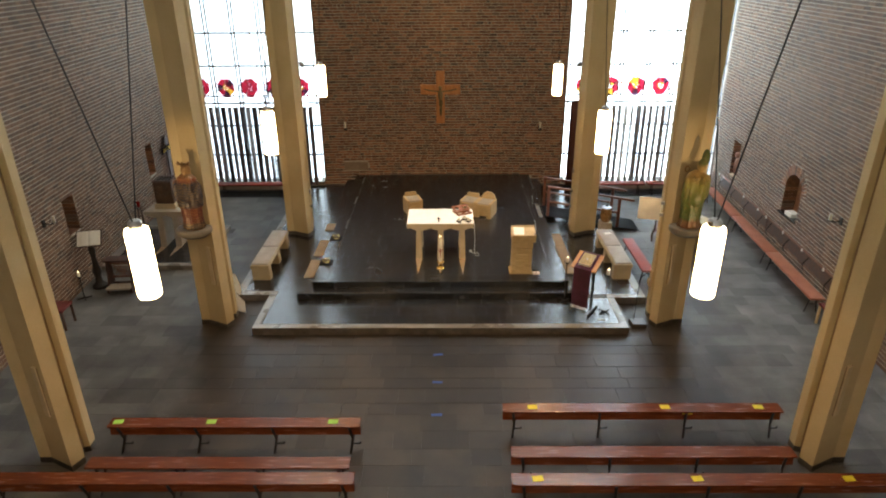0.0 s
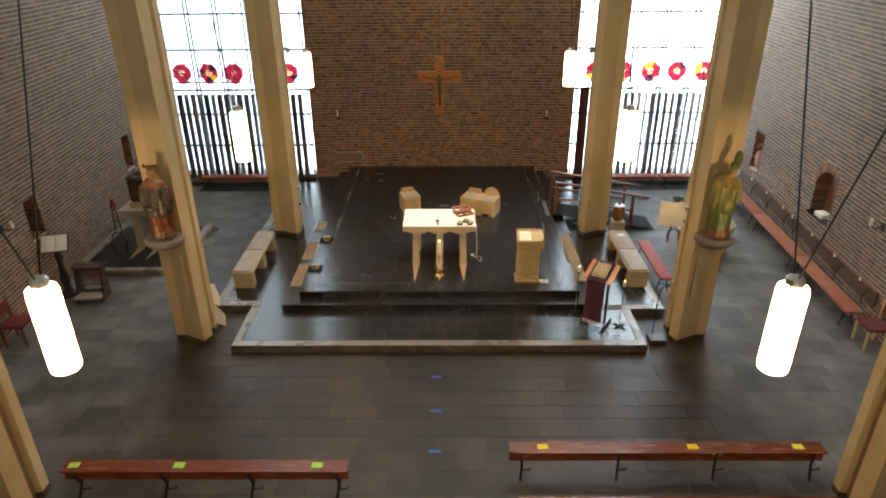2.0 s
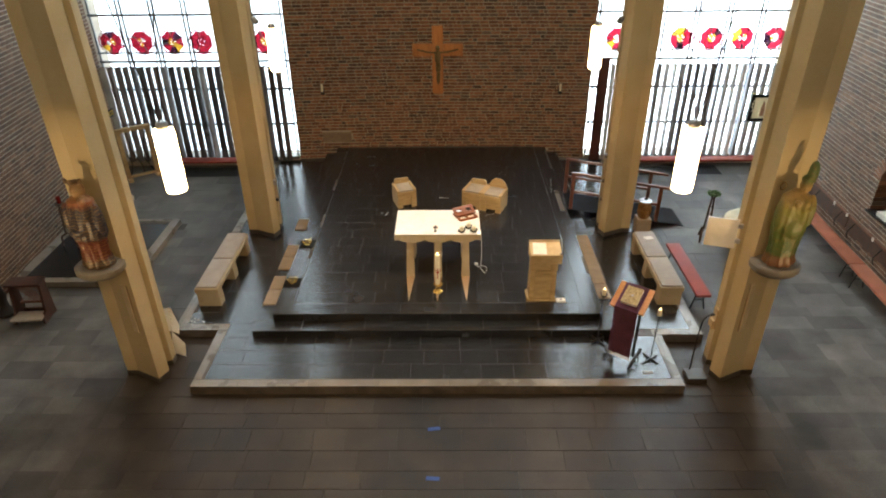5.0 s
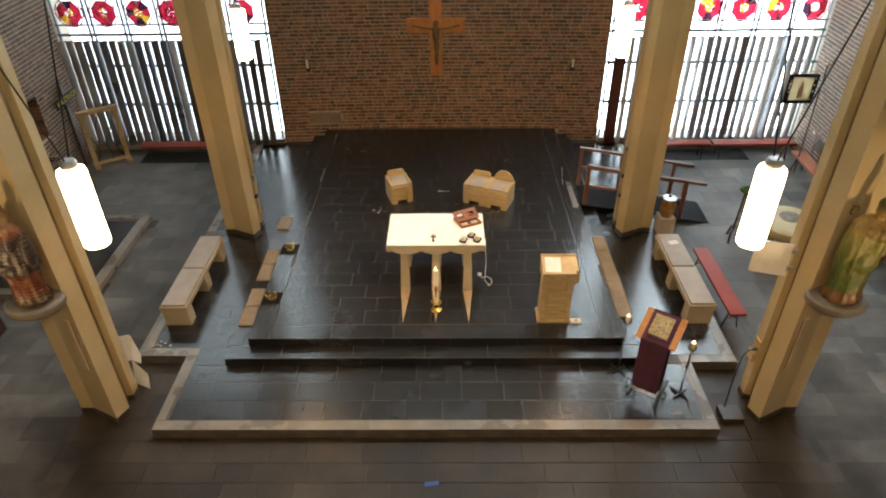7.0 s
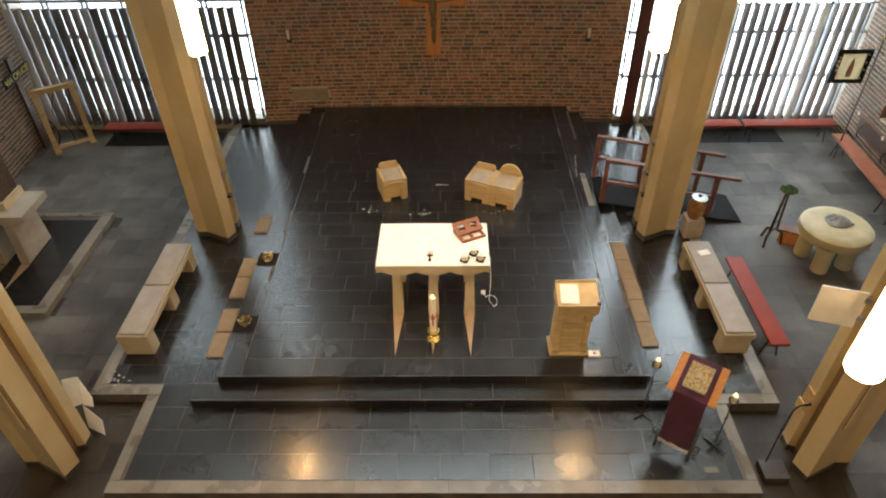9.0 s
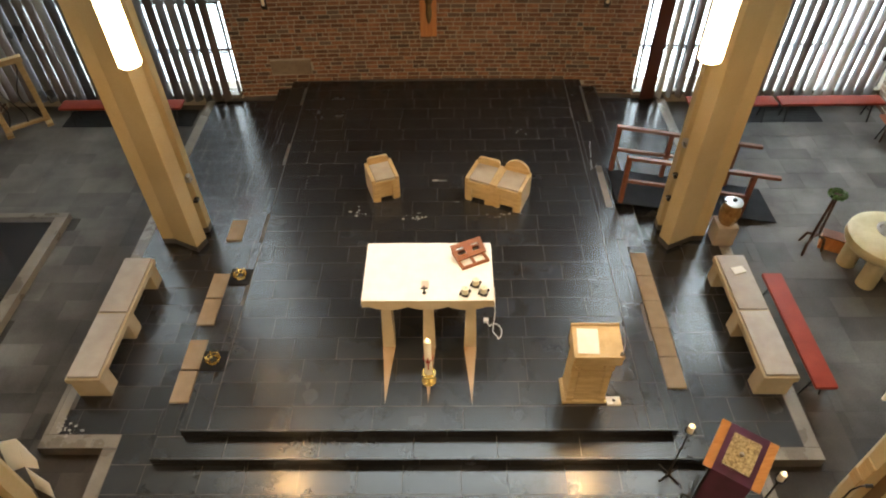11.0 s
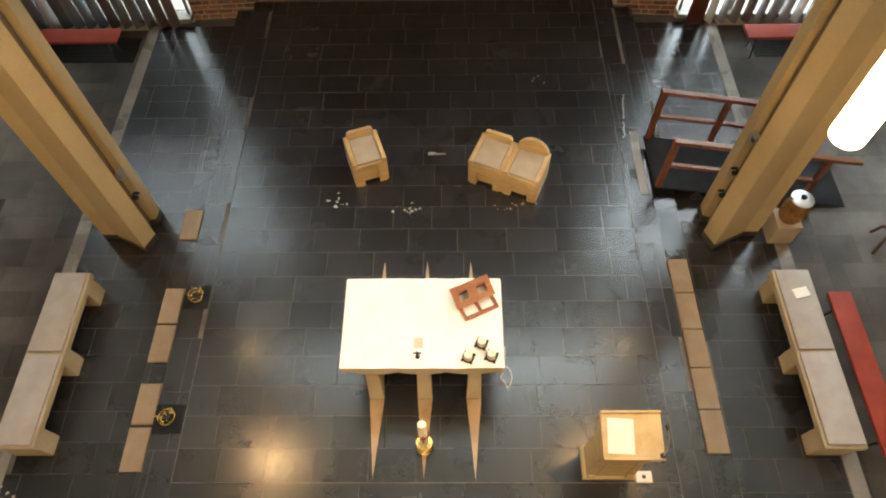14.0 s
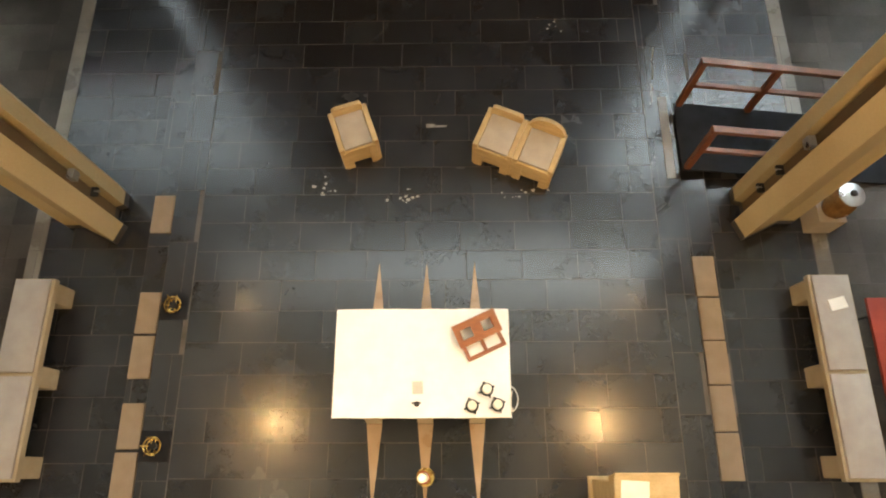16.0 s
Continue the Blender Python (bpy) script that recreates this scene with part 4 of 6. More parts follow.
# ---- hanging cross ----
cr = thing("hanging_cross", "orange-brown wooden cross with a bronze figure shape", "cross", pose(-0.195, 17.45, 2.88))
part("upright", cube(-0.115, -0.04, 0, 0.115, 0.04, 1.40, 0.006), CROSSWOOD, cr)
for s in (-1, 1):
    part("arm", cube(min(s * 0.117, s * 0.53), -0.036, 0.79, max(s * 0.117, s * 0.53), 0.036, 1.04, 0.006), CROSSWOOD, cr)
BRONZE = surface("bronze", (0.13, 0.085, 0.035), (0.24, 0.165, 0.075), (0.35, 0.55), 12, 60, 0.2, metal=0.7)
b = bmesh.new()
ball(b, 0, -0.08, 0.965, 0.045, 0.045, 0.06, 8)
ball(b, 0, -0.07, 0.78, 0.065, 0.04, 0.16, 8)
ball(b, 0.01, -0.07, 0.56, 0.055, 0.04, 0.12, 8)
ball(b, 0.01, -0.075, 0.36, 0.04, 0.035, 0.16, 8)
for s in (-1, 1):
    rod([(s * 0.05, -0.07, 0.87), (s * 0.22, -0.06, 0.88), (s * 0.43, -0.05, 0.93)], 0.018, b)
smooth(part("figure", b, BRONZE, cr, "small plain bronze figure shape"))
part("rod", rod([(0, 0.0, 1.40), (0, 0, TOP - 2.88)], 0.004, steps=6), IRON, cr)

GREYBROWN = surface("brownish_stone", (0.22, 0.16, 0.11), (0.33, 0.25, 0.18), (0.6, 0.8), 6, 60, 0.2)
for x, z in ((-3.28, 2.12), (2.95, 2.10)):
    ob = thing("wall_candle", "white candle on a black bracket on the brick wall", "candle", pose(x, bow(x), z), "wall candles")
    part("bracket", cube(-0.045, -0.10, -0.10, 0.045, 0.0, -0.07, 0.004), IRON, ob)
    part("back_plate", cube(-0.05, -0.03, -0.17, 0.05, -0.008, 0.02, 0.004), IRON, ob)
    smooth(part("candle", lathe([(0, -0.07), (0.03, -0.07), (0.03, 0.12), (0, 0.125)], 14, m=pose(0, -0.065, 0)), WAX, ob))
part("plaque", cube(-3.40, bow(-3.0) - 0.03, 0.63, -2.62, bow(-3.0) + 0.05, 0.91, 0.006), GREYBROWN, wall_n, "pale stone plaque in the brickwork")


def sconce(side, y, z):
    ob = thing("wall_sconce", "black iron arm on the brick wall with a white candle", "candle holder", pose(side_x(side, y), y, z), "wall sconces")
    part("plate", cube(min(0, -side * 0.03), -0.05, -0.09, max(0, -side * 0.03), 0.05, 0.07, 0.006), IRON, ob)
    part("arm", rod([(-side * 0.02, 0, 0), (-side * 0.12, 0, -0.03), (-side * 0.24, 0, 0.0)], 0.012), IRON, ob)
    part("dish", lathe([(0, 0), (0.05, 0.005), (0.055, 0.02), (0, 0.018)], 14, m=pose(-side * 0.25, 0, 0)), IRON, ob)
    smooth(part("candle", lathe([(0, 0.015), (0.03, 0.015), (0.03, 0.16), (0, 0.163)], 14, m=pose(-side * 0.25, 0, 0)), WAX, ob))


sconce(-1, 12.45, 1.98)
sconce(1, 12.45, 1.98)


# ---- statues on the columns ----
def painted(name, base, bands, other, rough=(0.35, 0.55), folds=False):
    """Old paint on carved wood: colours by height above base, broken by patches of another colour."""
    m = surface(name, other[0], other[1], rough, 9, 40, 0.35)
    nt = m.node_tree
    N, L = nt.nodes.new, nt.links.new
    geo, sep, mr, ramp = N("ShaderNodeNewGeometry"), N("ShaderNodeSeparateXYZ"), N("ShaderNodeMapRange"), N("ShaderNodeValToRGB")
    L(geo.outputs["Position"], sep.inputs[0]), L(sep.outputs["Z"], mr.inputs[0])
    mr.inputs[1].default_value, mr.inputs[2].default_value = base, base + 1.6
    L(mr.outputs[0], ramp.inputs[0])
    els = ramp.color_ramp.elements
    els[0].position, els[0].color = bands[0][0] / 1.6, (*bands[0][1], 1)
    els[1].position, els[1].color = bands[-1][0] / 1.6, (*bands[-1][1], 1)
    for h, c in bands[1:-1]:
        els.new(h / 1.6).color = (*c, 1)
    n = N("ShaderNodeTexWave" if folds else "ShaderNodeTexNoise")
    n.inputs["Scale"].default_value, n.inputs["Detail"].default_value = 7 if folds else 13, 4
    if folds:
        n.bands_direction, n.inputs["Distortion"].default_value, n.inputs["Detail Scale"].default_value = "Z", 9.0, 1.6
    L(geo.outputs["Position"], n.inputs["Vector"])
    pick = N("ShaderNodeMapRange")
    pick.inputs[1].default_value, pick.inputs[2].default_value, pick.inputs[4].default_value = (0.70, 0.95, 0.6) if folds else (0.50, 0.64, 0.5)
    L(n.outputs[0], pick.inputs[0])
    mix = N("ShaderNodeMix")
    mix.data_type = "RGBA"
    bsdf = nt.nodes["Principled BSDF"]
    old = bsdf.inputs["Base Color"].links[0].from_socket
    L(pick.outputs[0], mix.inputs[0]), L(ramp.outputs[0], mix.inputs[6]), L(old, mix.inputs[7]), L(mix.outputs[2], bsdf.inputs["Base Color"])
    return m


def statue(name, m, pieces, paint, label):
    """One plain mesh: a draped body and simple rounded forms, fused and roughened as carved wood."""
    b = bmesh.new()
    for profile in pieces["lathes"]:
        lathe(profile, 28, b)
    for v in b.verts:
        a = math.atan2(v.co.y, v.co.x)
        fold = 1 + 0.08 * math.sin(a * 9 + v.co.z * 4) * (1 if v.co.z < 0.95 else 0.2)
        v.co.x, v.co.y = v.co.x * fold, v.co.y * fold * 0.8
    for c, r in pieces["balls"]:
        ball(b, *c, *r, 9)
    ob = solid(name, b, paint, label, "statue", m)
    fuse = ob.modifiers.new("fuse", "REMESH")
    fuse.mode, fuse.voxel_size, fuse.use_smooth_shade = "VOXEL", 0.013, True
    carve = ob.modifiers.new("carve", "DISPLACE")
    carve.texture = bpy.data.textures.new("folds", "CLOUDS")
    carve.texture.noise_scale, carve.strength, carve.texture_coords = 0.06, 0.016, "LOCAL"
    return ob


CONSOLESTONE = surface("grey_bracket_stone", (0.13, 0.12, 0.105), (0.20, 0.185, 0.165), (0.5, 0.7), 5, 60, 0.15)


def console(x, y, z):
    ob = thing("console", "rounded grey stone bracket on the column", "bracket", pose(x, y, z), "statue brackets")
    smooth(part("shelf", lathe([(0, -0.10), (0.24, -0.10), (0.30, -0.06), (0.335, -0.02), (0.335, 0.05), (0.31, 0.075), (0, 0.08)], 30, m=Matrix.Diagonal((1, 0.85, 1, 1))), CONSOLESTONE, ob))
    return ob


console(-4.86, 11.36, 2.26)
console(4.55, 11.36, 2.26)
statue("saint_statue", pose(-4.83, 11.33, 2.34, 0, 0, -4), {
    "lathes": [[(0, 0), (0.20, 0), (0.215, 0.05), (0.20, 0.10), (0.185, 0.2), (0.19, 0.40), (0.23, 0.46), (0.225, 0.65), (0.20, 0.85), (0.17, 1.0), (0.08, 1.07), (0, 1.08)]],
    "balls": [((0, -0.02, 1.15), (0.068, 0.075, 0.095)), ((0, 0.0, 1.245), (0.085, 0.085, 0.035)), ((0, 0.035, 1.12), (0.092, 0.075, 0.13)),
              ((0.10, -0.11, 0.86), (0.065, 0.07, 0.14)), ((0.10, -0.12, 1.02), (0.048, 0.05, 0.055)), ((-0.20, -0.05, 0.75), (0.06, 0.08, 0.22)), ((0.22, -0.04, 0.72), (0.06, 0.08, 0.22)),
              ((-0.06, -0.17, 0.58), (0.12, 0.05, 0.06)), ((-0.10, -0.02, 1.27), (0.02, 0.03, 0.045)), ((0.0, -0.07, 1.27), (0.02, 0.02, 0.045)), ((0.10, -0.02, 1.27), (0.02, 0.03, 0.045))]},
    painted("painted_saint", 2.34, [(0.0, (0.025, 0.018, 0.013)), (0.11, (0.03, 0.018, 0.012)), (0.15, (0.075, 0.010, 0.006)), (0.42, (0.085, 0.011, 0.007)), (0.46, (0.011, 0.012, 0.024)), (0.90, (0.016, 0.016, 0.030)), (0.98, (0.24, 0.075, 0.035)),
                                    (1.09, (0.33, 0.20, 0.10)), (1.20, (0.26, 0.15, 0.07)), (1.25, (0.10, 0.05, 0.02))], ((0.15, 0.09, 0.028), (0.30, 0.19, 0.065)), folds=True),
    "painted wooden statue in blue, gold and red on a stone bracket")
statue("bishop_statue", pose(4.56, 11.33, 2.34, 0, 0, 6), {
    "lathes": [[(0, 0), (0.205, 0), (0.215, 0.06), (0.19, 0.14), (0.19, 0.3), (0.215, 0.55), (0.21, 0.8), (0.18, 1.0), (0.08, 1.09), (0, 1.10)]],
    "balls": [((0.06, -0.03, 1.16), (0.07, 0.08, 0.095)), ((0.12, -0.01, 1.33), (0.072, 0.055, 0.165)), ((0.085, -0.01, 1.24), (0.085, 0.08, 0.07)),
              ((0.05, -0.16, 0.80), (0.06, 0.05, 0.20)), ((0.02, -0.15, 0.60), (0.13, 0.05, 0.16)), ((-0.09, -0.18, 0.98), (0.045, 0.05, 0.055)),
              ((-0.19, -0.04, 0.75), (0.06, 0.09, 0.25)), ((0.20, -0.04, 0.78), (0.06, 0.09, 0.25)), ((0.06, -0.19, 0.88), (0.07, 0.03, 0.025))]},
    painted("painted_bishop", 2.34, [(0.0, (0.10, 0.045, 0.02)), (0.14, (0.10, 0.042, 0.018)), (0.18, (0.035, 0.065, 0.016)), (0.55, (0.075, 0.105, 0.024)), (0.85, (0.17, 0.165, 0.035)), (1.05, (0.33, 0.20, 0.065)),
                                     (1.18, (0.30, 0.20, 0.07)), (1.24, (0.075, 0.115, 0.03)), (1.55, (0.06, 0.095, 0.025))], ((0.09, 0.075, 0.02), (0.20, 0.13, 0.045))),
    "painted wooden bishop statue in a green cope on a bracket")
hk = thing("wall_hook", "small brass ring hook on the column", "hook", pose(4.42, 11.49, 3.42, 0, 0, 20))
part("ring", rod([(0.052 * math.cos(a), -0.02, 0.052 * math.sin(a)) for a in np.linspace(0, 6.28, 15)], 0.008, steps=6), BRASS, hk)
part("screw", rod([(0, 0.06, 0.045), (0, -0.02, 0.045)], 0.006), BRASS, hk)


def spot(x, y, z, target, watts, label, size=24):
    """A small spotlight in its housing."""
    m = look((x, y, z), target)
    ob = thing("spotlight", label, "lamp", m, "spotlights")
    part("housing", lathe([(0, 0.10), (0.05, 0.10), (0.055, 0.06), (0.055, -0.02), (0.05, -0.02), (0.048, 0.04), (0, 0.05)], 18), PEWTER, ob)
    part("mount", rod([(0, 0.0, 0.06), (0, 0.09, 0.08)], 0.012), IRON, ob)
    d = bpy.data.lights.new("spot_beam", "SPOT")
    d.energy, d.color, d.spot_size, d.spot_blend, d.shadow_soft_size = watts, (1, 0.72, 0.40), radians(size), 0.6, 0.03
    if watts > 400:
        d.color = (1, 0.84, 0.60)
    beam = new("spot_beam", d)
    beam.matrix_basis = m @ pose(0, 0, -0.03)
    return ob


spot(-5.95, 8.22, 1.85, (-4.83, 11.4, 3.2), 300, "small spotlight on a column aimed at a statue", 34)
spot(5.70, 8.22, 1.85, (4.56, 11.4, 3.2), 300, "small spotlight on a column aimed at a statue", 34)
spot(-3.55, 16.2, 4.62, (-0.4, 14.6, 1.2), 25, "small spotlight on a column aimed at the altar", 60)
spot(3.20, 16.2, 4.58, (0.3, 14.4, 1.2), 25, "small spotlight on a column aimed at the altar", 60)
spot(-4.45, 11.98, 8.2, (0.0, 14.8, 0.9), 700, "small spotlight high on a column aimed at the altar", 36)
spot(4.15, 11.98, 8.2, (0.4, 14.6, 0.9), 700, "small spotlight high on a column aimed at the altar", 36)
for x, y, zz in ((-3.66, 16.22, (1.30, 0.92)), (3.31, 16.22, (1.85, 1.32, 0.90))):
    for k, z in enumerate(zz):
        ob = thing("groove_fitting", "small metal fitting in the column's cable groove", "fitting", pose(x, y, z), "groove fittings")
        part("plate", cube(-0.04, -0.05, 0, 0.03, 0.05, 0.10 if k == 0 else 0.04, 0.006), PEWTER if k == 0 else IRON, ob)
        part("stub", rod([(0, 0, 0.03), (0.05 if x < 0 else -0.05, 0, 0.03)], 0.012), PEWTER, ob)

solid("floor_plate", cube(-0.08, -0.035, 0, 0.08, 0.035, 0.006, 0.002), BORDER, "small pale metal plate on the slate platform", "plate", pose(3.16, 11.53, Z1 + 0.001))
rack = thing("leaflet_rack", "small wooden leaflet holder on the column", "rack", pose(4.24, 11.99, 0.74))
part("back", cube(-0.02, -0.07, 0, 0.0, 0.07, 0.34, 0.003), OAK, rack)
part("pocket", cube(-0.06, -0.07, 0, -0.045, 0.07, 0.14, 0.003), OAK, rack)
part("base", cube(-0.06, -0.07, -0.012, 0.0, 0.07, 0.0, 0.002), OAK, rack)


# ---- pews ----
def pew(x0, x1, y, label, legs, low=False):
    ob = thing("pew", label, "pew", pose(x0, y, 0), "pews")
    L = x1 - x0
    part("seat", cube(0, -0.13, 0.455, L, 0.09, 0.49, 0.008), MAHOGANY, ob)
    part("nosing", cube(0.03, -0.148, 0.478, L - 0.02, -0.13, 0.494, 0.004), MAHOGANY, ob)
    if not low:
        b = cube(0.0, -0.02, 0, L, 0.02, 0.17, 0.006)
        bmesh.ops.transform(b, matrix=pose(0, -0.06, 0.285, -14), verts=b.verts)
        part("apron", b, MAHOGANY, ob, "tilted lower board")
    for k in range(legs):
        x = 0.16 + (L - 0.32) * k / (legs - 1)
        b = rod([(x, -0.13, 0.45), (x + 0.03, -0.06, 0.20), (x, -0.16, 0.0)], 0.020, None, 6)
        rod([(x + 0.07, 0.05, 0.45), (x + 0.03, -0.06, 0.20)], 0.018, b, 6)
        rod([(x + 0.02, -0.09, 0.13), (x + 0.14, -0.07, 0.12), (x + 0.15, -0.07, 0.15)], 0.015, b, 6)
        part("leg", b, IRON, ob, "black iron forked leg")
    return ob


pew(-5.24, -1.36, 7.95, "polished dark red pew bench with green notes on it", 4)
pew(0.86, 5.26, 8.30, "polished dark red pew bench with yellow notes on it", 4)
pew(-5.14, -1.40, 7.08, "narrow dark red kneeling bench between the pews", 4, True)
pew(0.90, 4.98, 7.30, "polished red-brown pew bench with a bright worn top", 4)
pew(-6.4, -1.30, 6.78, "long polished dark red pew bench", 5)
pew(0.86, 6.2, 6.76, "long polished dark red pew bench with yellow notes", 5)
YELLOW = surface("yellow_paper", (0.74, 0.60, 0.02), (0.84, 0.70, 0.06), (0.6, 0.8), 9, 90, 0.02)
GREEN = surface("lime_paper", (0.30, 0.58, 0.05), (0.40, 0.68, 0.10), (0.6, 0.8), 9, 90, 0.02)
for x, y, mat, word in ((-5.1, 7.93, GREEN, "lime green"), (-3.66, 7.93, GREEN, "lime green"), (-1.78, 7.93, GREEN, "lime green"), (1.33, 8.28, YELLOW, "yellow"), (3.43, 8.28, YELLOW, "yellow"),
                        (4.9, 8.28, YELLOW, "yellow"), (1.22, 6.74, YELLOW, "yellow"), (3.40, 6.74, YELLOW, "yellow"), (5.46, 6.74, YELLOW, "yellow")):
    solid("paper_note", cube(-0.075, -0.05, 0, 0.075, 0.05, 0.003), mat, f"small {word} paper note taped on a pew bench", "note", pose(x, y, 0.4945, 0, 0, random.uniform(-6, 6)), "seat notes")
solid("paper_note", cube(-0.075, -0.03, 0, 0.075, 0.03, 0.003), YELLOW, "small yellow paper note taped on a pew's lower board", "note", pose(0.86, 8.30, 0) @ pose(0, -0.06, 0.285, -14) @ pose(2.93, -0.0205, 0.12, 90), "seat notes")
BLUE = surface("blue_tape", (0.02, 0.07, 0.30), (0.04, 0.12, 0.42), (0.5, 0.7), 9, 90, 0.02)
for y in (10.5, 9.61, 8.7):
    solid("floor_tape", cube(-0.09, -0.03, 0, 0.09, 0.03, 0.003), BLUE, "short strip of blue tape on the stone floor", "tape", pose(-0.20, y, 0.004, 0, 0, random.uniform(-8, 8)), "floor tape")


# ---- upholstered benches in the aisles ----
def slim_bench(m, length, vinyl, label, group, half=0.155):
    """A long padded board on iron trestles; it runs along y from its base point."""
    ob = thing("padded_bench", label, "bench", m, group)
    smooth(part("seat", cube(-half, 0, 0.375, half, length, 0.425, 0.016), vinyl, ob, "padded vinyl seat"))
    for y in (0.18, length - 0.18):
        for s in (-1, 1):
            part("leg", rod([(s * 0.05, y, 0.375), (s * 0.13, y, 0.0)], 0.013, steps=6), IRON, ob)
        part("cross_bar", rod([(-0.09, y, 0.20), (0.09, y, 0.20)], 0.009, steps=6), IRON, ob)
    return ob


slim_bench(pose(4.605, 13.29, 0), 1.88, REDVINYL, "narrow red vinyl bench on black iron legs", "padded benches", 0.135)
for x0, L in ((-7.40, 2.35),):
    slim_bench(pose(x0, 19.70, 0, 0, 0, -90), L, REDVINYL, "red vinyl bench below the tall window", "padded benches")
for x0, L in ((4.62, 1.66), (6.35, 1.95)):
    slim_bench(pose(x0, 19.66, 0, 0, 0, -90), L, REDVINYL, "red vinyl bench below the tall window", "padded benches")
slope = math.degrees(math.atan(0.0522))
for y0, L in ((11.95, 2.38), (14.36, 2.38), (16.77, 2.38)):
    slim_bench(pose(side_x(1, y0) - 0.36, y0, 0, 0, 0, -slope), L, RUSTVINYL, "rust-red vinyl bench along the brick wall", "wall benches")
for y0, L in ((11.95, 3.6), (15.6, 3.6)):
    ob = thing("bench_back_board", "dark timber back board on the wall above benches", "back board", pose(side_x(1, y0), y0, 0, 0, 0, -slope), "back boards")
    part("board", cube(-0.045, 0, 0.52, -0.012, L, 0.80, 0.004), DARKWOOD, ob)
    part("cap", cube(-0.06, 0, 0.80, -0.01, L, 0.83, 0.004), REDWOOD, ob)
    for k in range(4):
        y = 0.25 + k * (L - 0.5) / 3
        part("bracket", rod([(-0.05, y, 0.78), (-0.16, y, 0.60), (-0.12, y, 0.45)], 0.012, steps=6), IRON, ob)
        part("tag", cube(-0.075, y + 0.3, 0.78, -0.061, y + 0.36, 0.85, 0.002), PAPER, ob)


DARKRED = surface("dark_red_seat", (0.11, 0.018, 0.014), (0.17, 0.032, 0.024), (0.6, 0.75), 4, 120, 0.1, spec=0.25)


def red_chair(m, label, frame_wood):
    ob = thing("chair", label, "chair", m, "red chairs")
    smooth(part("seat", cube(-0.23, -0.22, 0.42, 0.23, 0.22, 0.48, 0.02), DARKRED, ob, "red padded seat"))
    for sx in (-1, 1):
        for sy in (-1, 1):
            part("leg", cube(sx * 0.2 - 0.02, sy * 0.19 - 0.02, 0, sx * 0.2 + 0.02, sy * 0.19 + 0.02, 0.42 if sy < 0 else 0.86, 0.004), frame_wood, ob)
    part("backrest", cube(-0.2, 0.175, 0.62, 0.2, 0.205, 0.84, 0.006), DARKRED, ob)
    return ob


red_chair(pose(7.86, 11.45, 0, 0, 0, -93), "red padded chair with pale legs at the bench's end", OAK)
red_chair(pose(-8.12, 11.6, 0, 0, 0, 93), "red padded chair with dark legs by the brick wall", DARKWOOD)

# ---- left aisle: dais with side altar ----
DX0, DX1, DY0, DY1, DZ = side_x(-1, 14.3) + 0.0, -6.18, 14.25, 16.89, 0.12
dais = tagged(part("floor_dais", cube(-8.62, DY0 + 0.02, 0, DX1 - 0.02, DY1 - 0.02, DZ - 0.02), SLATE_JOINT), "low side dais of dark slate with a grey stone border", "platform", kind="structure")
for nm, q in (("a", (-8.62, DY0, DX1, DY0 + 0.17)), ("b", (-8.62, DY1 - 0.1, DX1, DY1)), ("c", (DX1 - 0.19, DY0 + 0.174, DX1, DY1 - 0.104))):
    part("border_stone", cube(q[0], q[1], 0, q[2], q[3], DZ, 0.006), BORDER, dais)
for i in range(4):
    for j in range(7):
        x0, y0 = -8.40 + 0.51 * i, DY0 + 0.178 + 0.32 * j
        part("slate", cube(x0, y0, DZ - 0.03, x0 + 0.505, y0 + 0.315, DZ - 0.006), SLATE, dais)
part("border_stone", cube(-8.62, DY0 + 0.174, 0, -8.404, DY1 - 0.104, DZ, 0.006), BORDER, dais)

GREYSTONE = surface("grey_limestone", (0.36, 0.31, 0.245), (0.48, 0.42, 0.34), (0.5, 0.7), 4, 70, 0.12)
sa = thing("side_altar", "small grey limestone altar with a scalloped slab", "altar", pose(-7.27, 15.775, DZ))
wave = [(-0.55, 0.98), (-0.55, 0.86)]
for k in range(2):
    for j in range(9):
        u = j / 8
        wave.append((-0.50 + 1.0 * (k + u) / 2, 0.88 - 0.06 * (1 - abs(2 * u - 1) ** 2)))
wave += [(0.55, 0.86), (0.55, 0.98)]
bm = prism(wave, -0.375, 0.375)
bmesh.ops.transform(bm, matrix=Matrix.Rotation(radians(90), 4, "X"), verts=bm.verts)
bmesh.ops.triangulate(bm, faces=[f for f in bm.faces if len(f.verts) > 4])
part("slab", bm, GREYSTONE, sa, "scalloped stone slab")
for x in (-0.20, 0.20):
    b = prism([(-0.36, 0), (0.38, 0), (0.31, 0.85), (-0.31, 0.85)], 0, 0.16, bevel=0.006)
    bmesh.ops.transform(b, matrix=Matrix(((0, 0, 1, x - 0.08), (1, 0, 0, 0), (0, 1, 0, 0), (0, 0, 0, 1))), verts=b.verts)
    part("support", b, GREYSTONE, sa)
    part("floor_inlay", prism([(x - 0.08, -0.37), (x + 0.08, -0.37), (x - 0.02, -0.98)], -0.004, 0.002), INLAY, sa, "pointed stone inlay")
shrine = thing("shrine_box", "dark carved wooden shrine on a pale block", "shrine", pose(-7.33, 15.87, DZ + 0.98, 0, 0, 0))
part("block", cube(-0.27, -0.27, 0, 0.27, 0.27, 0.13, 0.006), LIMESTONE, shrine, "pale stone block")
part("body", cube(-0.23, -0.23, 0.13, 0.23, 0.23, 0.70, 0.01), DARKWOOD, shrine)
b = bmesh.new()
rr = random.Random(3)
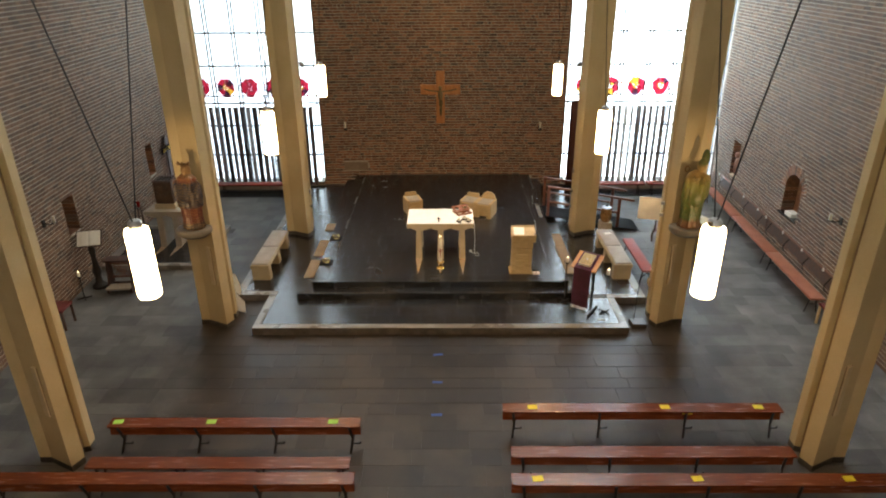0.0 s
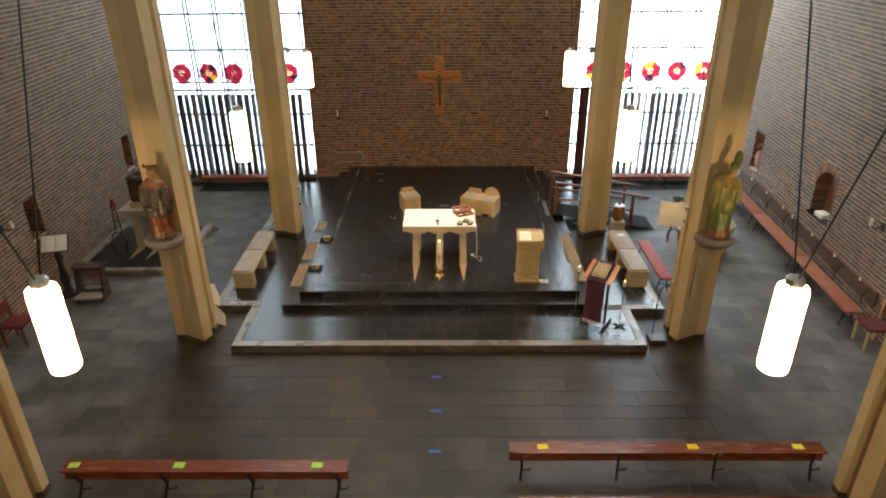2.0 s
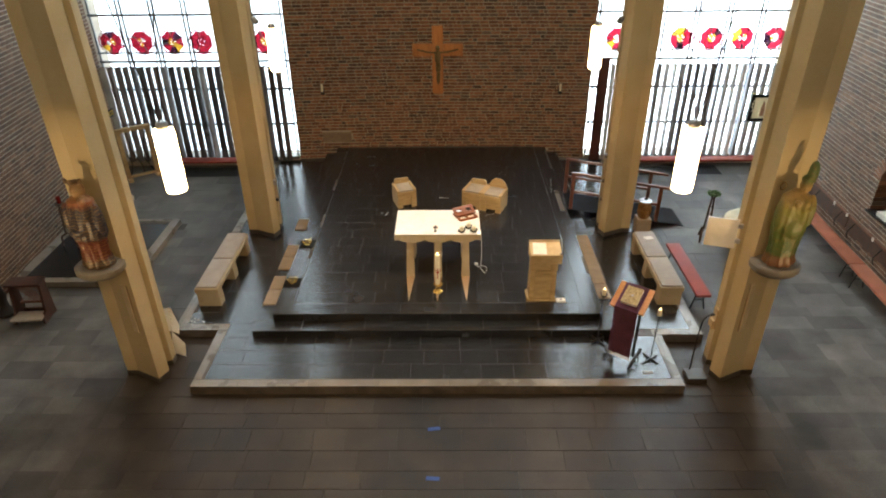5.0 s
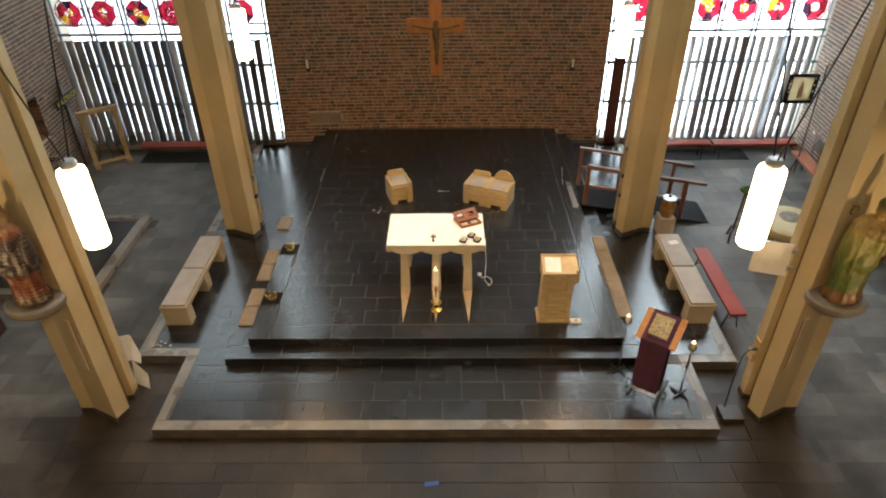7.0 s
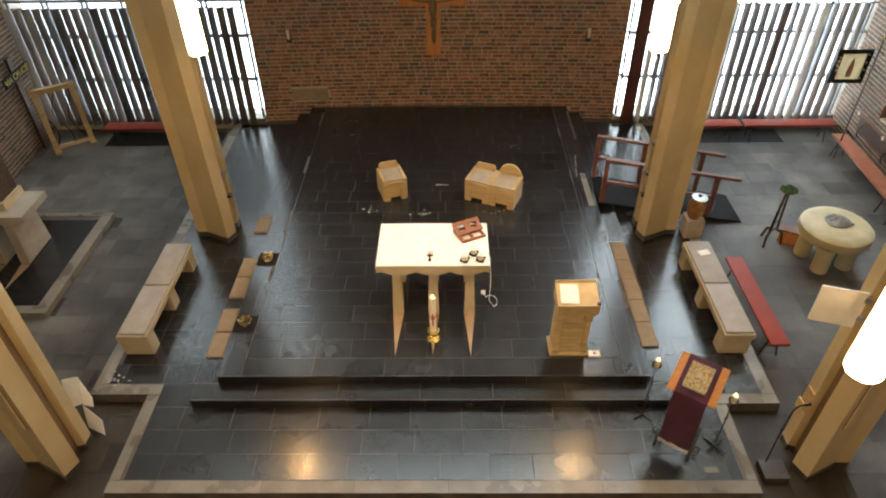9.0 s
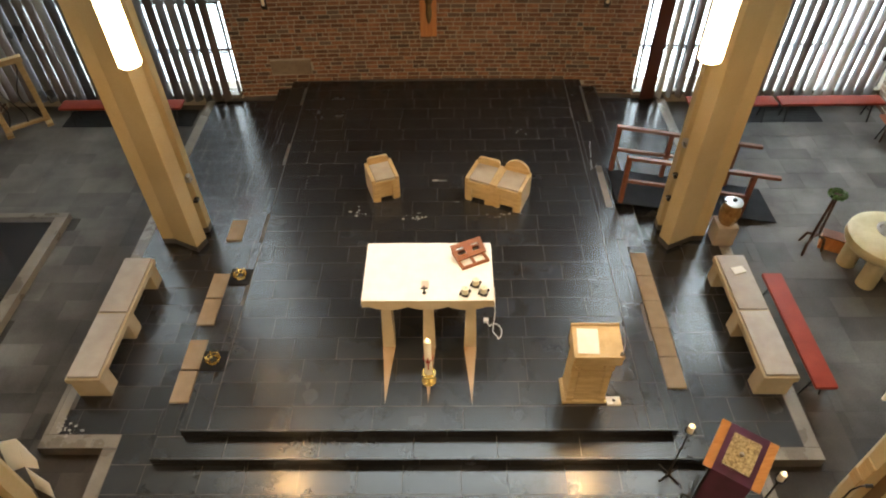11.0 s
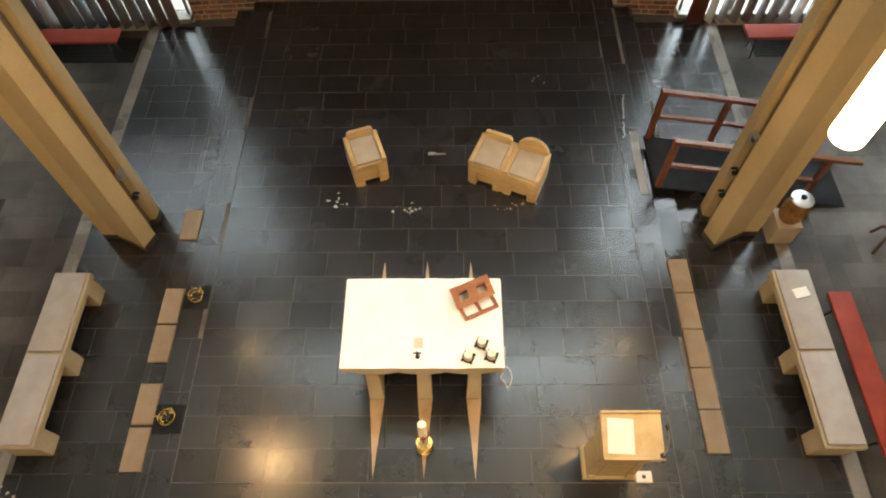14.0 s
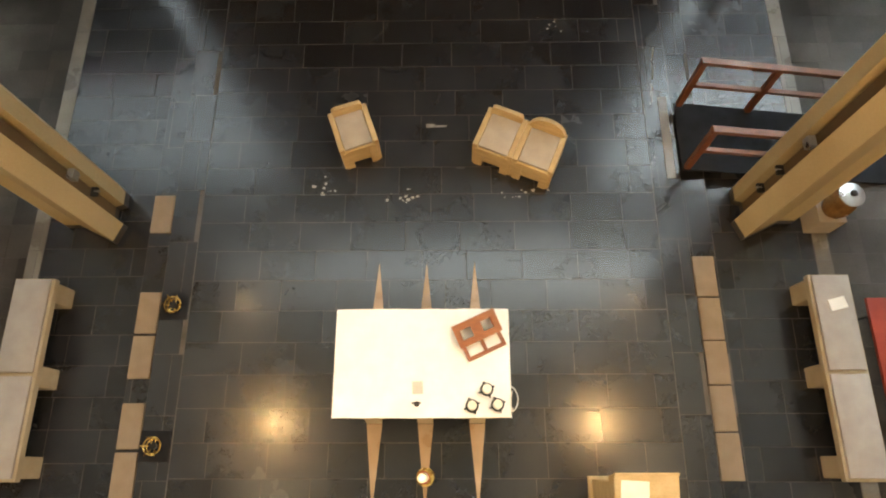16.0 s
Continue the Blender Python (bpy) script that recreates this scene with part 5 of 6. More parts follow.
for k in range(70):
    y, z = rr.uniform(-0.19, 0.19), rr.uniform(0.2, 0.64)
    ball(b, 0.23, y, z, 0.012, rr.uniform(0.012, 0.035), rr.uniform(0.012, 0.035), 4)
    x, z = rr.uniform(-0.19, 0.19), rr.uniform(0.2, 0.64)
    ball(b, x, -0.23, z, rr.uniform(0.012, 0.03), 0.012, rr.uniform(0.012, 0.03), 4)
for k in range(7):
    for s in (-1, 1):
        box(b, s * 0.215 - 0.014, -0.22 + 0.072 * k - 0.022, 0.70, s * 0.215 + 0.014, -0.22 + 0.072 * k + 0.022, 0.755)
        box(b, -0.22 + 0.072 * k - 0.022, s * 0.215 - 0.013, 0.70, -0.22 + 0.072 * k + 0.022, s * 0.215 + 0.013, 0.754)
part("carving", b, DARKWOOD, shrine, "carved relief and cresting")
part("lid", cube(-0.195, -0.195, 0.695, 0.195, 0.195, 0.715, 0.004), SLATE, shrine, "glossy dark top")


def ladder_stand(m, h, label, wood):
    ob = thing("tripod_stand", label, "stand", m, "tripod stands")
    for s in (-1, 1):
        part("rail", rod([(s * 0.085, 0, 0.26), (s * 0.03, 0, h)], 0.019), wood, ob)
    for k in range(5):
        z = 0.3 + (h - 0.36) * k / 4
        q = 0.085 - 0.055 * (z - 0.26) / (h - 0.26)
        part("rung", rod([(-q, 0, z), (0, 0, z - 0.03), (q, 0, z)], 0.015, steps=6), wood, ob)
    for x, y in ((-0.19, -0.06), (0.15, -0.12), (0.03, 0.20)):
        part("foot", rod([(x * 0.4, y * 0.2, 0.28), (x * 0.9, y * 0.7, 0.22), (x, y, 0.0)], 0.021), wood, ob)
    part("dish", lathe([(0, h - 0.01), (0.09, h), (0.10, h + 0.02), (0, h + 0.015)], 18), wood, ob)
    return ob


ls = ladder_stand(pose(-8.08, 15.72, DZ), 0.98, "dark tripod stand with ladder rungs and red votive glass", DARKWOOD)
VOTIVE = surface("red_votive_glass", (0.22, 0.012, 0.01), (0.30, 0.02, 0.015), (0.1, 0.2), 8, 40, 0.02)
smooth(part("votive_glass", lathe([(0, 1.0), (0.035, 1.0), (0.045, 1.14), (0.04, 1.14), (0.03, 1.02), (0, 1.02)], 16), VOTIVE, ls, "dark red votive glass"))
lw = ladder_stand(pose(5.63, 16.07, 0, 0, 0, 25), 1.06, "brown tripod stand with ladder rungs and green wreath", DARKWOOD)
LEAF = surface("green_leaf", (0.035, 0.085, 0.018), (0.09, 0.18, 0.04), (0.5, 0.7), 20, 80, 0.1, vary=0.3, per="island")
b = bmesh.new()
rr = random.Random(9)
for k in range(150):
    a, t = rr.uniform(0, 6.28), rr.uniform(0, 6.28)
    c = Vector(((0.095 + 0.03 * math.cos(t)) * math.cos(a), (0.095 + 0.03 * math.cos(t)) * math.sin(a), 1.10 + 0.03 * math.sin(t)))
    q = Euler((rr.uniform(-1, 1), rr.uniform(-1, 1), rr.uniform(0, 6.28))).to_matrix()
    v = [b.verts.new(c + q @ Vector(p)) for p in ((-0.03, 0, 0), (0, -0.012, 0.006), (0.03, 0, 0), (0, 0.012, 0.006))]
    b.faces.new(v)
wr = thing("wreath", "small green leaf wreath on the tripod stand", "wreath", pose(5.63, 16.07, 0))
part("leaves", b, LEAF, wr)
part("hoop", rod([(0.095 * math.cos(a), 0.095 * math.sin(a), 1.095) for a in np.linspace(0, 6.28, 19)], 0.018, steps=6), LEAF, wr)

REDDARK = surface("dark_red_brown_wood", (0.04, 0.014, 0.008), (0.085, 0.032, 0.018), (0.35, 0.5), 6, 40, 0.2)
kn = thing("prie_dieu", "brown wooden kneeler with a lattice front", "kneeler", pose(-7.57, 13.24, 0, 0, 0, 4))
for s in (-1, 1):
    part("side", prism([(-0.20, 0), (0.22, 0), (0.20, 0.72), (0.02, 0.72), (-0.08, 0.2), (-0.20, 0.12)], s * 0.26 - 0.02, s * 0.26 + 0.02, m=Matrix(((0, 0, 1, 0), (1, 0, 0, 0), (0, 1, 0, 0), (0, 0, 0, 1)))), REDDARK, kn)
part("desk", cube(-0.30, -0.06, 0.72, 0.30, 0.24, 0.755, 0.006), REDDARK, kn)
part("kneeling_board", cube(-0.27, -0.28, 0.12, 0.27, 0.0, 0.16, 0.008), FELT, kn, "pale padded kneeling board")
part("base_rail", cube(-0.27, 0.13, 0.02, 0.27, 0.17, 0.14, 0.004), REDDARK, kn)
b = bmesh.new()
for k in range(-5, 6):
    for s in (-1, 1):
        xa, xb = k * 0.045 - s * 0.13, k * 0.045 + s * 0.13
        za, zb = 0.28, 0.60
        if -0.24 < xa < 0.24 and -0.24 < xb < 0.24:
            bar((xa, 0.14 + 0.008 * s, za), (xb, 0.14 + 0.008 * s, zb), 0.012, 0.012, b)
for z in (0.27, 0.61):
    box(b, -0.24, 0.125, z - 0.02, 0.24, 0.16, z + 0.02)
part("lattice", b, REDWOOD, kn, "crossed lattice strips")

BLACKWOOD = surface("blackened_wood", (0.012, 0.009, 0.008), (0.03, 0.023, 0.019), (0.4, 0.6), 6, 40, 0.3)
bs = thing("book_pedestal", "dark carved pedestal holding an open white book", "book stand", pose(-8.17, 13.38, 0))
smooth(part("foot", lathe([(0, 0), (0.17, 0), (0.17, 0.06), (0.12, 0.10), (0.08, 0.16), (0.07, 0.28), (0.10, 0.42), (0.07, 0.55), (0.05, 0.75), (0.075, 0.95), (0.04, 1.2), (0, 1.2)], 18), BLACKWOOD, bs))
ob = part("desk", cube(-0.27, -0.20, 0, 0.27, 0.20, 0.025, 0.004), DARKWOOD, bs)
ob.matrix_basis = pose(0, 0, 1.22, 48, 0, 14)
bk = thing("open_book", "open white book lying on the dark pedestal", "book", pose(-8.17, 13.38, 0) @ pose(0, 0, 1.22, 48, 0, 14) @ pose(0, 0.0, 0.027) @ Matrix.Diagonal((1.28, 1.35, 1, 1)))
for s in (-1, 1):
    pts = [(s * 0.0, 0), (s * 0.19, 0), (s * 0.19, 0.012), (s * 0.10, 0.026), (s * 0.03, 0.024), (0, 0.010)]
    b = prism(pts, -0.13, 0.13)
    bmesh.ops.transform(b, matrix=Matrix.Rotation(radians(90), 4, "X"), verts=b.verts)
    part("page_block", b, PAPER, bk)

wfm = thing("timber_frame", "free-standing pale timber frame with dark strings", "frame", pose(-8.14, 19.55, 0, 0, 0, 36.5))
for s in (-1, 1):
    part("post", cube(s * 0.36 - 0.05, -0.05, 0.06, s * 0.36 + 0.05, 0.05, 1.30, 0.006), OAK, wfm)
    part("foot", cube(s * 0.36 - 0.06, -0.2, 0, s * 0.36 + 0.06, 0.2, 0.06, 0.006), OAK, wfm)
part("lintel", cube(-0.44, -0.06, 1.30, 0.44, 0.06, 1.40, 0.006), OAK, wfm)
part("sill", cube(-0.31, -0.04, 0.06, 0.31, 0.04, 0.12, 0.006), OAK, wfm)
for k in range(3):
    pts = [(-0.30 + 0.25 * k + 0.10 * math.sin(z * 6 + k), 0, 0.12 + z * 1.18) for z in np.linspace(0, 1, 9)]
    part("string", rod(pts, 0.010, steps=6), IRON, wfm)
vc = thing("way_of_cross_sign", "dark wooden cross post with a yellow lettered board", "sign", pose(side_x(-1, 19.5) + 0.10, 19.52, 0, 0, 0, 90 + slope))
part("post", cube(-0.07, -0.02, 0.0, 0.07, 0.04, 2.02, 0.006), DARKWOOD, vc)
part("board", cube(-0.50, -0.045, 1.56, 0.50, -0.022, 1.76, 0.004), RUBBER, vc)
YPAINT = surface("yellow_paint", (0.62, 0.46, 0.05), (0.74, 0.56, 0.09), (0.5, 0.7), 9, 60, 0.02)
txt = bpy.data.curves.new("lettering", "FONT")
txt.body, txt.size, txt.extrude, txt.align_x, txt.align_y = "VIA CRUCIS", 0.18, 0.002, "CENTER", "CENTER"
txt.materials.append(YPAINT)
lt = new("lettering", txt)
lt.parent = vc
lt.matrix_basis = pose(0, -0.049, 1.66, 90, 0, 0)

# ---- right aisle ----
FONTSTONE = surface("yellow_font_stone", (0.44, 0.36, 0.20), (0.58, 0.49, 0.30), (0.45, 0.65), 4, 60, 0.15)
ft = thing("baptismal_font", "round yellowish stone font on stub legs", "font", pose(6.34, 15.60, 0))
smooth(part("basin", lathe([(0, 0.50), (0.46, 0.50), (0.53, 0.54), (0.56, 0.61), (0.55, 0.70), (0.50, 0.745), (0.40, 0.755), (0, 0.755)], 44), FONTSTONE, ft))
for k in range(4):
    a = math.pi / 4 + k * math.pi / 2 + 0.2
    smooth(part("leg", lathe([(0, 0), (0.13, 0), (0.13, 0.5), (0, 0.5)], 18, m=pose(0.32 * math.cos(a), 0.32 * math.sin(a), 0)), FONTSTONE, ft))
lid = thing("font_lid", "round grey metal relief lid on the font", "lid", pose(6.36, 15.66, 0.757))
b = lathe([(0, 0), (0.19, 0), (0.20, 0.012), (0.185, 0.022), (0, 0.024)], 30)
rr = random.Random(4)
for k in range(40):
    a, r = rr.uniform(0, 6.28), 0.16 * math.sqrt(rr.random())
    ball(b, r * math.cos(a), r * math.sin(a), 0.024, rr.uniform(0.01, 0.035), rr.uniform(0.01, 0.03), 0.012, 4)
DULLMETAL = surface("dull_relief_metal", (0.15, 0.135, 0.115), (0.30, 0.27, 0.23), (0.45, 0.65), 9, 60, 0.3, metal=0.5)
smooth(part("disc", b, DULLMETAL, lid))
part("knob", rod([(0.15, -0.12, 0.02), (0.18, -0.14, 0.05)], 0.012), DARKWOOD, lid)
wb = thing("wooden_box", "low red-brown wooden box beside the font", "box", pose(5.97, 16.10, 0, 0, 0, -28))
part("body", cube(-0.17, -0.09, 0, 0.17, 0.09, 0.24, 0.006), CROSSWOOD, wb)
part("lid", cube(-0.18, -0.10, 0.24, 0.18, 0.10, 0.26, 0.004), REDWOOD, wb)

ramp = thing("ramp", "black rubber-covered wooden ramp with timber rails", "ramp", pose(0, 0, 0))
b = prism([(2.70, Z3 - 0.02), (2.70, Z3 + 0.012), (5.36, 0.012), (5.36, 0.002), (4.40, 0.165), (2.95, Z2 + 0.1)], 16.66, 17.52)
bmesh.ops.transform(b, matrix=Matrix(((1, 0, 0, 0), (0, 0, 1, 0), (0, 1, 0, 0), (0, 0, 0, 1))), verts=b.verts)
bmesh.ops.recalc_face_normals(b, faces=b.faces)
part("deck", b, RUBBER, ramp, "black rubber walking surface")


def ramp_z(x):
    return Z3 + 0.012 - (Z3) * (x - 2.70) / 2.66


for y in (16.69, 17.50):
    for x in (2.76, 3.62, 4.72):
        part("post", cube(x - 0.035, y - 0.03, ramp_z(x) - 0.01, x + 0.035, y + 0.03, ramp_z(x) + 0.82, 0.004), REDWOOD, ramp)
    part("handrail", bar((2.72, y, ramp_z(2.72) + 0.84), (5.12, y, ramp_z(5.12) + 0.84), 0.075, 0.05, bevel=0.006), REDWOOD, ramp)
    part("middle_rail", bar((2.76, y, ramp_z(2.76) + 0.42), (4.72, y, ramp_z(4.72) + 0.42), 0.05, 0.045), REDWOOD, ramp)
part("edge_board", cube(2.52, 16.55, Z3, 2.62, 17.6, Z3 + 0.012), BORDER, ramp, "worn grey edge board")

ur = thing("urn", "brown glazed urn on a wooden block with grey lid", "urn", pose(4.27, 16.12, 0))
URN = surface("brown_glaze", (0.13, 0.060, 0.020), (0.34, 0.19, 0.07), (0.15, 0.3), 6, 30, 0.1)
part("block", cube(-0.15, -0.15, 0.0, 0.15, 0.15, 0.42, 0.008), FELT, ur, "plain wooden block")
smooth(part("body", lathe([(0, 0.42), (0.10, 0.42), (0.14, 0.50), (0.155, 0.62), (0.14, 0.76), (0.10, 0.84), (0.105, 0.88), (0, 0.88)], 28), URN, ur))
smooth(part("lid", lathe([(0, 0.88), (0.13, 0.88), (0.135, 0.895), (0.11, 0.91), (0.04, 0.92), (0, 0.92)], 28), PEWTER, ur, "grey metal lid"))
part("lid_knob", lathe([(0, 0.92), (0.03, 0.92), (0.038, 0.945), (0.02, 0.96), (0, 0.96)], 14), IRON, ur)
ur.matrix_basis = pose(4.24, 16.14, Z1) @ Matrix.Diagonal((1, 1, 0.84, 1))

BANNERCLOTH = surface("cream_banner_cloth", (0.66, 0.58, 0.42), (0.76, 0.69, 0.53), (0.85, 1), 7, 160, 0.1)
nt = BANNERCLOTH.node_tree
glow, blend = nt.nodes.new("ShaderNodeBsdfTranslucent"), nt.nodes.new("ShaderNodeMixShader")
glow.inputs[0].default_value, blend.inputs[0].default_value = (0.80, 0.72, 0.55, 1), 0.5
out = nt.nodes["Material Output"].inputs[0]
nt.links.new(nt.nodes["Principled BSDF"].outputs[0], blend.inputs[1]), nt.links.new(glow.outputs[0], blend.inputs[2]), nt.links.new(blend.outputs[0], out)
bn = thing("procession_banner", "dark framed banner with cream field on a pole", "banner", pose(7.46, 18.6, 0))
part("field", cube(-0.225, -0.006, 1.86, 0.225, 0.006, 2.38), BANNERCLOTH, bn, "cream field")
b = bmesh.new()
for s in (-1, 1):
    box(b, s * 0.265 - 0.045, -0.018, 1.80, s * 0.265 + 0.045, 0.018, 2.44, 0.004)
    box(b, -0.22, -0.018, 2.12 + s * 0.285 - 0.035, 0.22, 0.018, 2.12 + s * 0.285 + 0.035, 0.004)
part("border", b, RUBBER, bn, "black patterned border")
rr = random.Random(8)
for k in range(14):
    s = rr.choice((-1, 1))
    z = rr.uniform(1.85, 2.4)
    part("ornament", lathe([(0, 0), (0.018, 0), (0, 0.006)], 6, m=pose(s * 0.25 + rr.uniform(-0.02, 0.02), -0.019, z, 90)), LINEN, bn)
FIGURE = surface("rose_cloth", (0.35, 0.15, 0.10), (0.48, 0.26, 0.17), (0.7, 0.9), 12, 60, 0.1)
part("emblem", prism([(-0.05, 1.93), (0.05, 1.93), (0.045, 2.12), (0.02, 2.24), (0, 2.30), (-0.02, 2.24), (-0.045, 2.12)], 0.013, 0.018, m=Matrix(((1, 0, 0, 0), (0, 0, -1, 0), (0, 1, 0, 0), (0, 0, 0, 1)))), FIGURE, bn, "plain rose-coloured emblem")
part("pole", rod([(0.60, 0.28, 0), (0.40, 0.0, 2.62)], 0.016), DARKWOOD, bn)
part("cross_bar", rod([(-0.30, 0, 2.46), (0.42, 0, 2.50)], 0.011), BRASS, bn)
part("finial", lathe([(0, 2.62), (0.025, 2.64), (0.012, 2.68), (0, 2.72)], 12, m=pose(0.40, 0, 0)), BRASS, bn)

# arched niche: springers, voussoirs, sill and books
wy0, wy1, wz, wc, wr = 14.26, 15.12, 1.81, 14.69, 0.43
for s in (0, 1):
    pts = []
    n = 9
    for k in range(n + 1):
        a = math.pi / 2 * k / n
        pts.append((wc + (1 if s else -1) * wr * math.cos(a), wz + wr * math.sin(a)))
    pts.append((wy1 if s else wy0, 2.26))
    b = prism(pts, 0.004, 0.30)
    a0 = side_x(1, wc)
    bmesh.ops.transform(b, matrix=Matrix(((0, 0, 1, a0), (1, 0, 0, 0), (0, 1, 0, 0), (0, 0, 0, 1))), verts=b.verts)
    bmesh.ops.transform(b, matrix=Matrix.Translation((a0, wc, 0)) @ Matrix.Rotation(-radians(slope), 4, "Z") @ Matrix.Translation((-a0, -wc, 0)), verts=b.verts)
    bmesh.ops.recalc_face_normals(b, faces=b.faces)
    part("spandrel", b, BRICK_PIECE, wall_e)
for k in range(23):
    a = math.pi * (k + 0.5) / 23
    b = cube(-0.012, -0.029, wr + 0.005, 0.3, 0.029, wr + 0.23, 0.003)
    ob = part("voussoir", b, BRICK_PIECE, wall_e)
    ob.matrix_basis = Matrix.Translation((side_x(1, wc), wc, wz)) @ Matrix.Rotation(-radians(slope), 4, "Z") @ Matrix.Rotation(a - math.pi / 2, 4, "X")
part("niche_sill", cube(side_x(1, wc) - 0.04, 14.24, 1.17, side_x(1, wc) + 0.3, 15.14, 1.215, 0.006), SLATE, wall_e, "dark slate sill")
for k in range(2):
    solid("hymn_book", cube(-0.11, -0.15, 0, 0.11, 0.15, 0.045, 0.005), PAPER, "white book stacked in the wall niche", "book", pose(side_x(1, 14.7) + 0.10, 14.69, 1.217 + 0.047 * k, 0, 0, 6 * k), "niche books")
rf = thing("niche_relief", "small rose and cream relief standing in the wall niche", "relief", pose(side_x(1, 18.43) + 0.10, 18.43, 1.0))
b = bmesh.new()
ball(b, 0, 0, 0.32, 0.10, 0.16, 0.30, 8)
ball(b, -0.04, 0.02, 0.66, 0.08, 0.09, 0.10, 8)
smooth(part("form", b, FIGURE, rf))
part("base", cube(-0.11, -0.2, 0, 0.11, 0.2, 0.05, 0.006), LIMESTONE, rf)

# ---- pieces: floors ----
def tile_mesh(name, w, d, h, mat, bevel=0.0008):
    me = bpy.data.meshes.new(name)
    e = bevel
    v = [(0, 0, -h), (w, 0, -h), (w, d, -h), (0, d, -h), (0, 0, -e), (w, 0, -e), (w, d, -e), (0, d, -e), (e, e, 0), (w - e, e, 0), (w - e, d - e, 0), (e, d - e, 0)]
    f = [(8, 9, 10, 11), (4, 5, 9, 8), (5, 6, 10, 9), (6, 7, 11, 10), (7, 4, 8, 11), (0, 1, 5, 4), (1, 2, 6, 5), (2, 3, 7, 6), (3, 0, 4, 7)]
    me.from_pydata(v, [], f)
    me.materials.append(mat)
    return me


TILES = {}


def tile(name, parent, x, y, z, w, d, mat, h=0.03):
    w, d = math.floor(w * 200 + 0.01) / 200, math.floor(d * 200 + 0.01) / 200
    key = (name, round(w, 3), round(d, 3), mat.name)
    if key not in TILES:
        TILES[key] = tile_mesh(name, w, d, h, mat)
    ob = new(name, TILES[key])
    ob.parent = parent
    ob.location = (x, y, z + PIECE.uniform(-0.0003, 0.0003))
    ob.rotation_euler = (PIECE.uniform(-0.0001, 0.0001), PIECE.uniform(-0.0001, 0.0001), 0)


PIECE = random.Random(21)
J = 0.005


def pave(parent, x0, x1, y0, y1, z, row, widths, name="slate", mat=SLATE, skip=lambda x, y: False, h=0.03):
    y = y0
    while y < y1 - 0.05:
        d = min(row, y1 - y)
        x = x0 - PIECE.choice((0, 0.12, 0.25, 0.37))
        while x < x1 - 0.02:
            w = PIECE.choice(widths)
            a, b = max(x, x0), min(x + w, x1)
            if b - a > 0.05 and not skip((a + b) / 2, y + d / 2):
                tile(name, parent, a + J / 2, y + J / 2, z, b - a - J, d - J, mat, h)
            x += w
        y += row


pave(lvl3, -2.70, 2.35, 13.03, 20.42, Z3, 0.335, (0.48, 0.56, 0.60))
pave(lvl3, -3.02, -2.704, 12.725, 20.4, Z3, 0.62, (0.32,))
pave(lvl3, 2.354, 2.67, 12.725, 20.4, Z3, 0.62, (0.32,))
pave(lvl3, -2.70, 2.35, 12.725, 13.026, Z3, 0.301, (0.95, 1.05))
pave(lvl2, -3.33, 3.0, 12.455, 12.724, Z2, 0.269, (0.95, 1.08))
pave(lvl2, -3.33, -3.022, 12.728, 20.4, Z2, 0.62, (0.31,))
pave(lvl2, 2.672, 3.0, 12.728, 20.4, Z2, 0.62, (0.33,))
pave(lvl1, -3.83, 3.50, 11.40, 12.453, Z1, 0.351, (0.52, 0.60, 0.66))
pave(lvl1, -4.60, -3.332, 12.84, 20.2, Z1, 0.335, (0.42, 0.56, 0.6), skip=lambda x, y: False)
pave(lvl1, 3.002, 4.18, 12.66, 20.2, Z1, 0.335, (0.42, 0.56, 0.6))
pave(lvl1, -3.83, -3.332, 12.455, 12.84, Z1, 0.385, (0.5,))
# pale border stones of the low platform
pave(lvl1, -4.0, 3.66, 11.23, 11.396, Z1, 0.166, (0.9, 1.1), "border_stone", BORDER, h=0.15)
pave(lvl1, -4.0, -3.834, 11.40, 12.66, Z1, 0.62, (0.166,), "border_stone", BORDER, h=0.15)
pave(lvl1, 3.504, 3.66, 11.40, 12.5, Z1, 0.54, (0.16,), "border_stone", BORDER, h=0.15)
pave(lvl1, -4.78, -3.834, 12.66, 12.836, Z1, 0.176, (0.5,), "border_stone", BORDER, h=0.15)
pave(lvl1, 3.504, 4.36, 12.5, 12.656, Z1, 0.156, (0.45,), "border_stone", BORDER, h=0.15)
pave(lvl1, -4.78, -4.604, 12.84, 20.2, Z1, 0.75, (0.18,), "border_stone", BORDER, h=0.15)
pave(lvl1, 4.184, 4.36, 12.66, 20.2, Z1, 0.75, (0.18,), "border_stone", BORDER, h=0.15)
# smooth dark risers of the two steps
for x0, x1, y, za, zb in ((-3.33, 3.0, 12.455, Z1, Z2), (-3.02, 2.67, 12.725, Z2, Z3)):
    x = x0
    while x < x1 - 0.02:
        w = min(1.02, x1 - x)
        part("riser", cube(x + 0.002, y - 0.016, za + 0.002, x + w - 0.002, y - 0.001, zb - 0.004), SLATE, lvl2 if za == Z1 else lvl3)
        x += w

